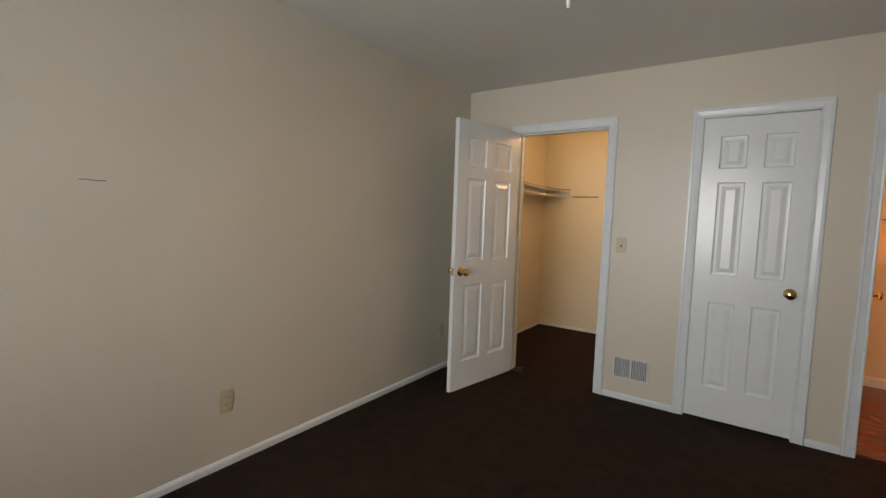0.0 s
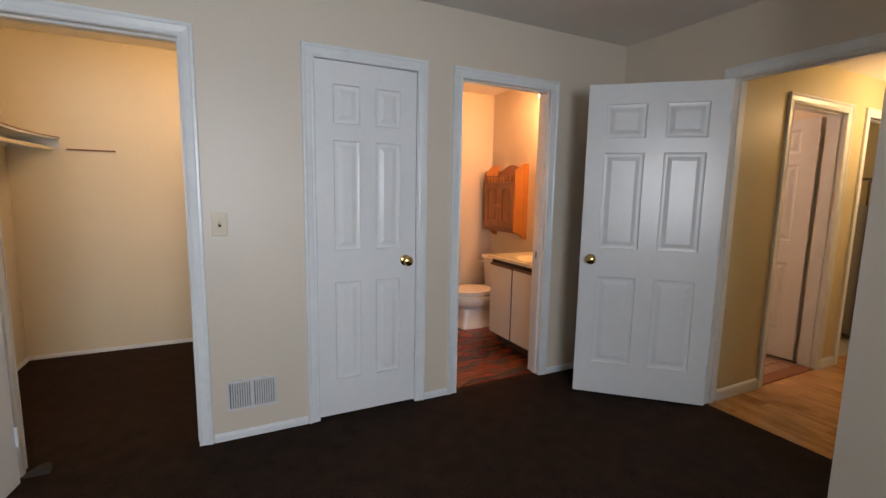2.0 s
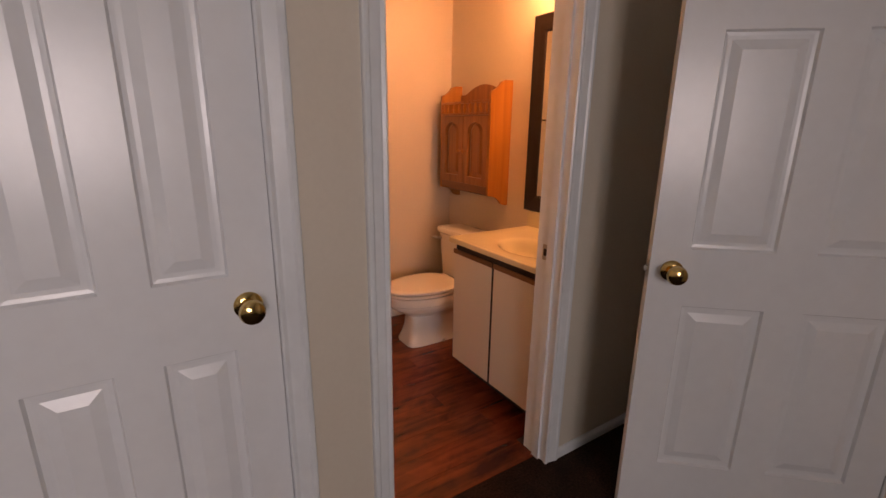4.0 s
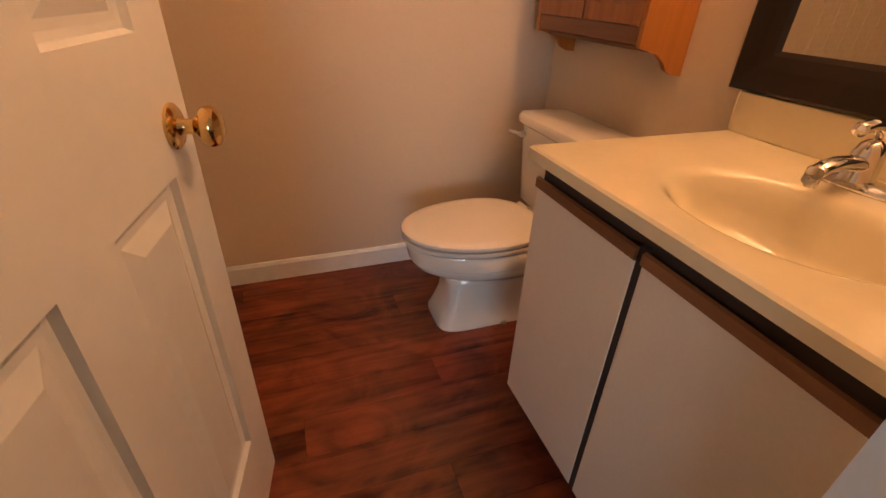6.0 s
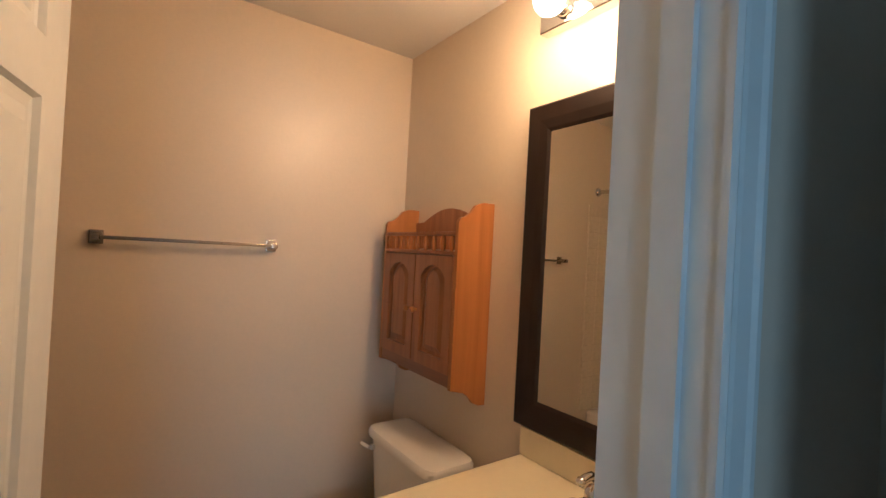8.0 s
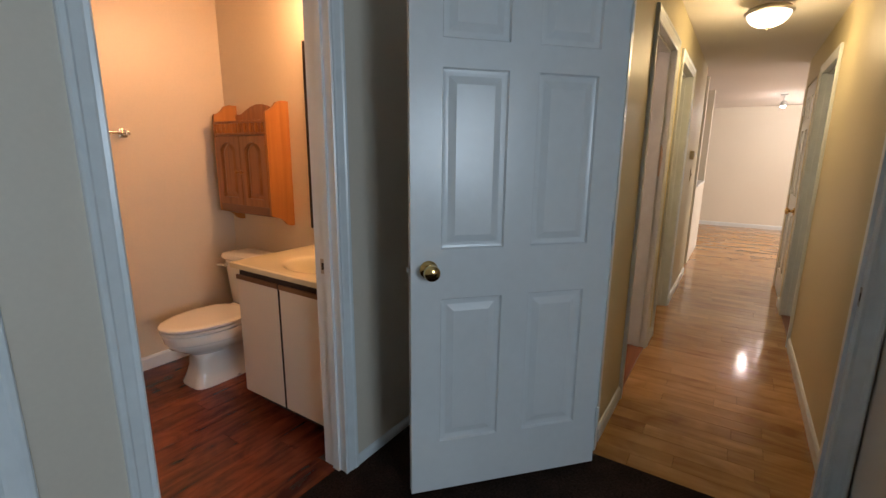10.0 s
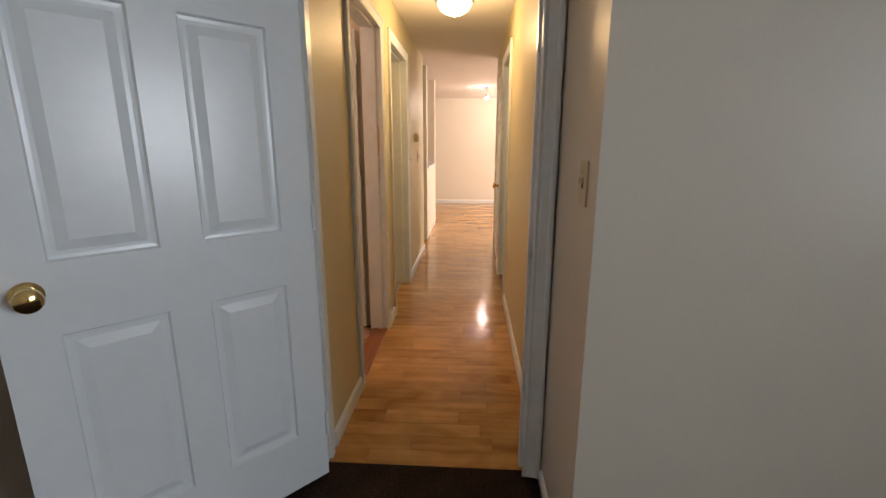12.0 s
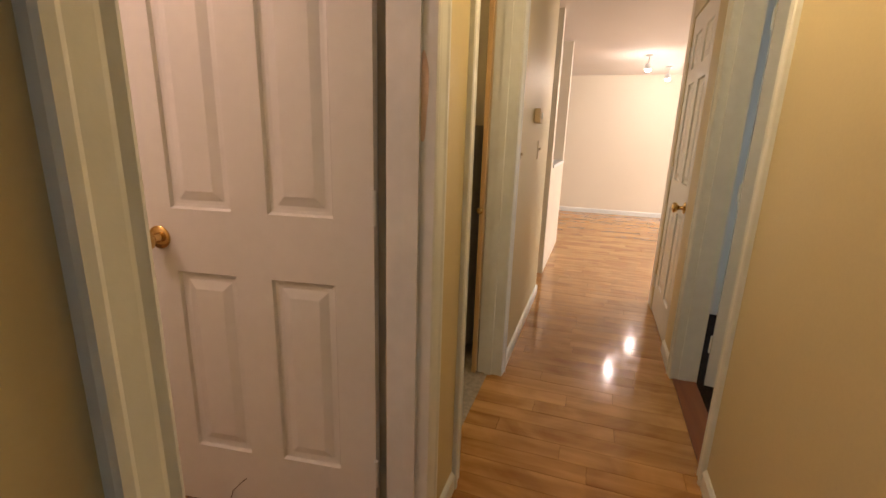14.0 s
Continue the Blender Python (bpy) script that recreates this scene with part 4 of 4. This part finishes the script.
def tub_alcove():
    t = thing("bathtub", "cream bathtub in an alcove", "bathtub", pose(0, 0, 0))
    x0, x1, y0, y1, h = -0.325, 0.40, 3.60, 5.125, 0.42
    cx, cy = (x0 + x1) / 2, (y0 + y1) / 2
    hx, hy = (x1 - x0) / 2, (y1 - y0) / 2
    rings = [ellipse(cx, cy, hx, hy, 0.0, 48, 20), ellipse(cx, cy, hx, hy, h - 0.01, 48, 20), ellipse(cx, cy, hx - 0.008, hy - 0.008, h, 48, 16), ellipse(cx, cy, hx - 0.07, hy - 0.08, h, 48, 6),
             ellipse(cx, cy, hx - 0.09, hy - 0.11, h - 0.03, 48, 5), ellipse(cx, cy, hx - 0.14, hy - 0.2, 0.10, 48, 4)]
    part("shell", add_rings(bmesh.new(), rings), PORCELAIN, t, smooth=True)
    part("apron_panel", box(x1, y0 + 0.06, 0.05, x1 + 0.006, y1 - 0.06, h - 0.06, 0.002), PORCELAIN, t)
    s = thing("shower_surround", "beige glazed square wall tiles round the bathtub", "shower", pose(0, 0, 0))
    part("end_panel", box(x0, 5.122, h, x1 + 0.04, 5.129, 1.80), GROUTPALE, s, "pale grout bed")
    part("back_panel", box(-0.329, 3.60, h, -0.322, 5.121, 1.80), GROUTPALE, s, "pale grout bed")
    g = 0.0008
    me = finish(add_rings(bmesh.new(), [rect(0, 0, 0.108, 0.108, g, 0.0), rect(0, 0, 0.108, 0.108, g, -0.0025), rect(0, 0, 0.108, 0.108, g + 0.001, -0.0035)]), "wall_tile", SURROUND)
    for j in range(12):
        z = h + 0.004 + j * 0.1085
        for i in range(7):
            tile = new("wall_tile", me)
            tile.parent, tile.matrix_local = s, pose(x0 + 0.004 + i * 0.1085, 5.1225, z)
        for i in range(14):
            tile = new("wall_tile", me)
            tile.parent, tile.matrix_local = s, pose(-0.3225, 3.602 + i * 0.1085, z, 0, 0, 90)
    part("soap_dish", box(-0.322, 4.37, 1.16, -0.25, 4.52, 1.19, 0.006), PORCELAIN, s)
    r = thing("shower_rod", "chrome shower curtain rod with round flanges", "shower rod", pose(0, 0, 0))
    part("rod", tube([(0.348, 3.58, 1.895), (0.348, 5.125, 1.895)], 0.0125, 14), CHROME, r, smooth=True)
    for y, d in ((5.128, -1), (3.578, 1)):
        part("flange", lathe([(0.03, y), (0.028, y + d * 0.008), (0.016, y + d * 0.02)], 20, "y", (0.348, 0, 1.895)), CHROME, r, smooth=True)


tub_alcove()


# ---- hall and beyond ----
def hall_lamp():
    l = thing("ceiling_light", "lit frosted dome ceiling light in the hall", "ceiling light", pose(3.62, 2.19, 0))
    part("canopy", lathe([(0.062, HH), (0.06, HH - 0.010), (0.045, HH - 0.018), (0.04, HH - 0.034)], 28), TRIM, l, "white metal ceiling canopy", smooth=True)
    part("brim", lathe([(0.035, HH - 0.032), (0.085, HH - 0.036), (0.112, HH - 0.046), (0.128, HH - 0.062), (0.130, HH - 0.070), (0.124, HH - 0.076), (0.110, HH - 0.078)], 40), STEEL, l, "satin nickel brim", smooth=True)
    part("dome", lathe([(0.113, HH - 0.076), (0.110, HH - 0.092), (0.099, HH - 0.112), (0.081, HH - 0.130), (0.057, HH - 0.143), (0.029, HH - 0.151), (0.001, HH - 0.153)], 40), DOME, l, "glowing frosted glass dome", smooth=True)
    part("finial", lathe([(0.008, HH - 0.151), (0.009, HH - 0.158), (0.005, HH - 0.165), (0.001, HH - 0.167)], 14), STEEL, l, smooth=True)


hall_lamp()
for x, y in ((8.65, 1.81), (9.6, 1.47)):
    s = thing("spot_light", "small lit ceiling spotlight in the living room", "ceiling light", pose(x, y, 0), "living room spotlights")
    part("canopy", lathe([(0.05, HH), (0.05, HH - 0.012), (0.03, HH - 0.022)], 20), TRIM, s, smooth=True)
    part("stem", tube([(0, 0, HH - 0.02), (0, 0, HH - 0.10)], 0.007, 10), TRIM, s, smooth=True)
    part("housing", lathe([(0.012, HH - 0.095), (0.034, HH - 0.105), (0.042, HH - 0.135), (0.044, HH - 0.165), (0.040, HH - 0.167)], 20), TRIM, s, smooth=True)
    part("bulb", lathe([(0.036, HH - 0.163), (0.034, HH - 0.178), (0.02, HH - 0.191), (0.001, HH - 0.194)], 18), SPOT, s, smooth=True)


def water_heater():
    w = thing("water_heater", "grey enamelled water heater in the utility closet", "water heater", pose(4.70, 3.10, 0))
    part("jacket", lathe([(0.25, 0.05), (0.255, 0.06), (0.255, 1.24), (0.245, 1.265), (0.0, 1.28)], 40), HEATER, w, smooth=True)
    for a in range(3):
        part("foot", lathe([(0.02, -0.002), (0.02, 0.05)], 10, "z", (0.2 * math.cos(a * 2.1), 0.2 * math.sin(a * 2.1), 0)), STEEL, w)
    part("flue", tube([(0, 0, 1.27), (0, 0, 1.46), (-0.04, 0.06, 1.53), (-0.25, 0.25, 1.6), (-0.45, 0.45, 1.66)], 0.045, 16), STEEL, w, "dull galvanised flue pipe", smooth=True)
    for x in (-0.12, 0.12):
        part("pipe", tube([(x, -0.1, 1.26), (x, -0.1, 1.50), (x * 0.5, -0.16, 1.52), (-0.5, -0.2, 1.52)], 0.011, 10), STEEL, w, smooth=True)


water_heater()
# added narrow post, stand-in for an undetermined tan strip by the jamb
us = thing("utility_wood_strip", "narrow tan wooden strip with small knob beside the jamb", "door", pose(4.402, 2.757, 0))
part("edge_board", box(-0.018, 0.0, 0.01, 0.016, 0.022, 1.94, 0.003), OAKPALE, us)
part("knob", lathe([(0.012, -0.018), (0.012, -0.021), (0.006, -0.024), (0.006, -0.036), (0.014, -0.044), (0.015, -0.052), (0.001, -0.058)], 16, "x", (0, 0.011, 0.87)), BRASS, us, "small tarnished knob", smooth=True)
sc = thing("paint_scuff", "tan worn patch on the door casing", "scuff", pose(3.3285, 2.66, 1.29, 0, 0, 90) @ pose(0, 0, 0, 0, 0, 180))
part("patch", add_rings(bmesh.new(), [[(0.012 * math.cos(a) * (1 + 0.2 * math.sin(3 * a)), y, 0.10 * math.sin(a)) for a in [2 * math.pi * i / 24 for i in range(24)]] for y in (0.0, 0.0012)]), TAN, sc)


# ---- floor boards, last ----
def plank_mesh(name, lx, ly, mat, t=0.010):
    """One board with eased top edges, its corner at the origin."""
    e, g = (0.0009, 0.0003) if t > 0.008 else (0.0006, 0.0002)
    rings = [[(g, g, -t), (lx - g, g, -t), (lx - g, ly - g, -t), (g, ly - g, -t)], [(g, g, -e), (lx - g, g, -e), (lx - g, ly - g, -e), (g, ly - g, -e)],
             [(g + e, g + e, 0), (lx - g - e, g + e, 0), (lx - g - e, ly - g - e, 0), (g + e, ly - g - e, 0)]]
    return rings


def hall_boards():
    rng = random.Random(5)
    floor = tagged(new("floor_hall"), "glossy golden oak strip floor laid across the hall", "floor", kind="structure")
    w, cache = 0.095, {}
    x = 1.985
    rest = bmesh.new()
    i = 0
    while x < 10.39:
        lo, hi = (1.66, 2.70) if x < 5.86 else (-2.0, 5.3)
        if x < 2.08:
            lo, hi = 1.848, 2.63
        y = lo
        first = True
        while y < hi - 0.01:
            n = rng.choice((0.35, 0.45, 0.6, 0.75, 0.9, 1.1))
            if first:
                n *= rng.choice((0.4, 0.7, 1.0))
                first = False
            n = round(min(n, hi - y), 3)
            if hi - y - n < 0.12:
                n = round(hi - y, 3)
            ww = min(w, 10.4 - x)
            z = rng.uniform(-0.0006, 0.0)
            if x < 5.86:
                key = (round(n, 3), round(ww, 3))
                if key not in cache:
                    cache[key] = finish(add_rings(bmesh.new(), plank_mesh("plank", ww, n, HALLWOOD)), "plank", HALLWOOD)
                ob = new("plank", cache[key])
                ob.parent = floor
                ob.location = (x, y, z)
                ob.rotation_euler = (0, rng.uniform(-0.005, 0.005), 0)
            else:
                add_rings(rest, [[(p[0] + x, p[1] + y, p[2] + z) for p in r] for r in plank_mesh("plank", ww, n, HALLWOOD)])
            y += n
        x += w
    far = part("far_planks", rest, HALLWOOD, floor)
    tagged(far, "golden oak strip floor of the living room", kind="stuff")


def bath_boards():
    rng = random.Random(9)
    floor = tagged(new("floor_bath"), "dark red-brown wood laminate bathroom floor", "floor", kind="structure")
    y, cache = 3.50, {}
    while y < 5.12:
        w = round(min(0.125, 5.13 - y), 3)
        lo, hi = (0.577, 1.268) if y < 3.57 else (-0.32, 1.888)
        x, first = lo, True
        while x < hi - 0.01:
            n = 1.2 * (rng.uniform(0.2, 1.0) if first else 1.0)
            first = False
            n = round(min(n, hi - x), 2) if hi - x - n > 0.15 else round(hi - x, 3)
            key = (n, w)
            if key not in cache:
                cache[key] = finish(add_rings(bmesh.new(), plank_mesh("plank", n, w, BATHWOOD, 0.007)), "plank", BATHWOOD)
            ob = new("plank", cache[key])
            ob.parent, ob.location = floor, (x, y, 0.001)
            x += n
        y += w


def bath2_tiles():
    floor = tagged(new("floor_bath_tiles"), "small red-brown floor tiles with pale grout", "floor", kind="structure")
    me = finish(add_rings(bmesh.new(), plank_mesh("tile", 0.095, 0.095, TILE, 0.007)), "tile", TILE)
    for i in range(11):
        for j in range(12):
            ob = new("tile", me)
            ob.parent = floor
            ob.location = (2.24 + i * 0.102, 2.745 + j * 0.102, 0.0)


hall_boards()
bath_boards()
bath2_tiles()
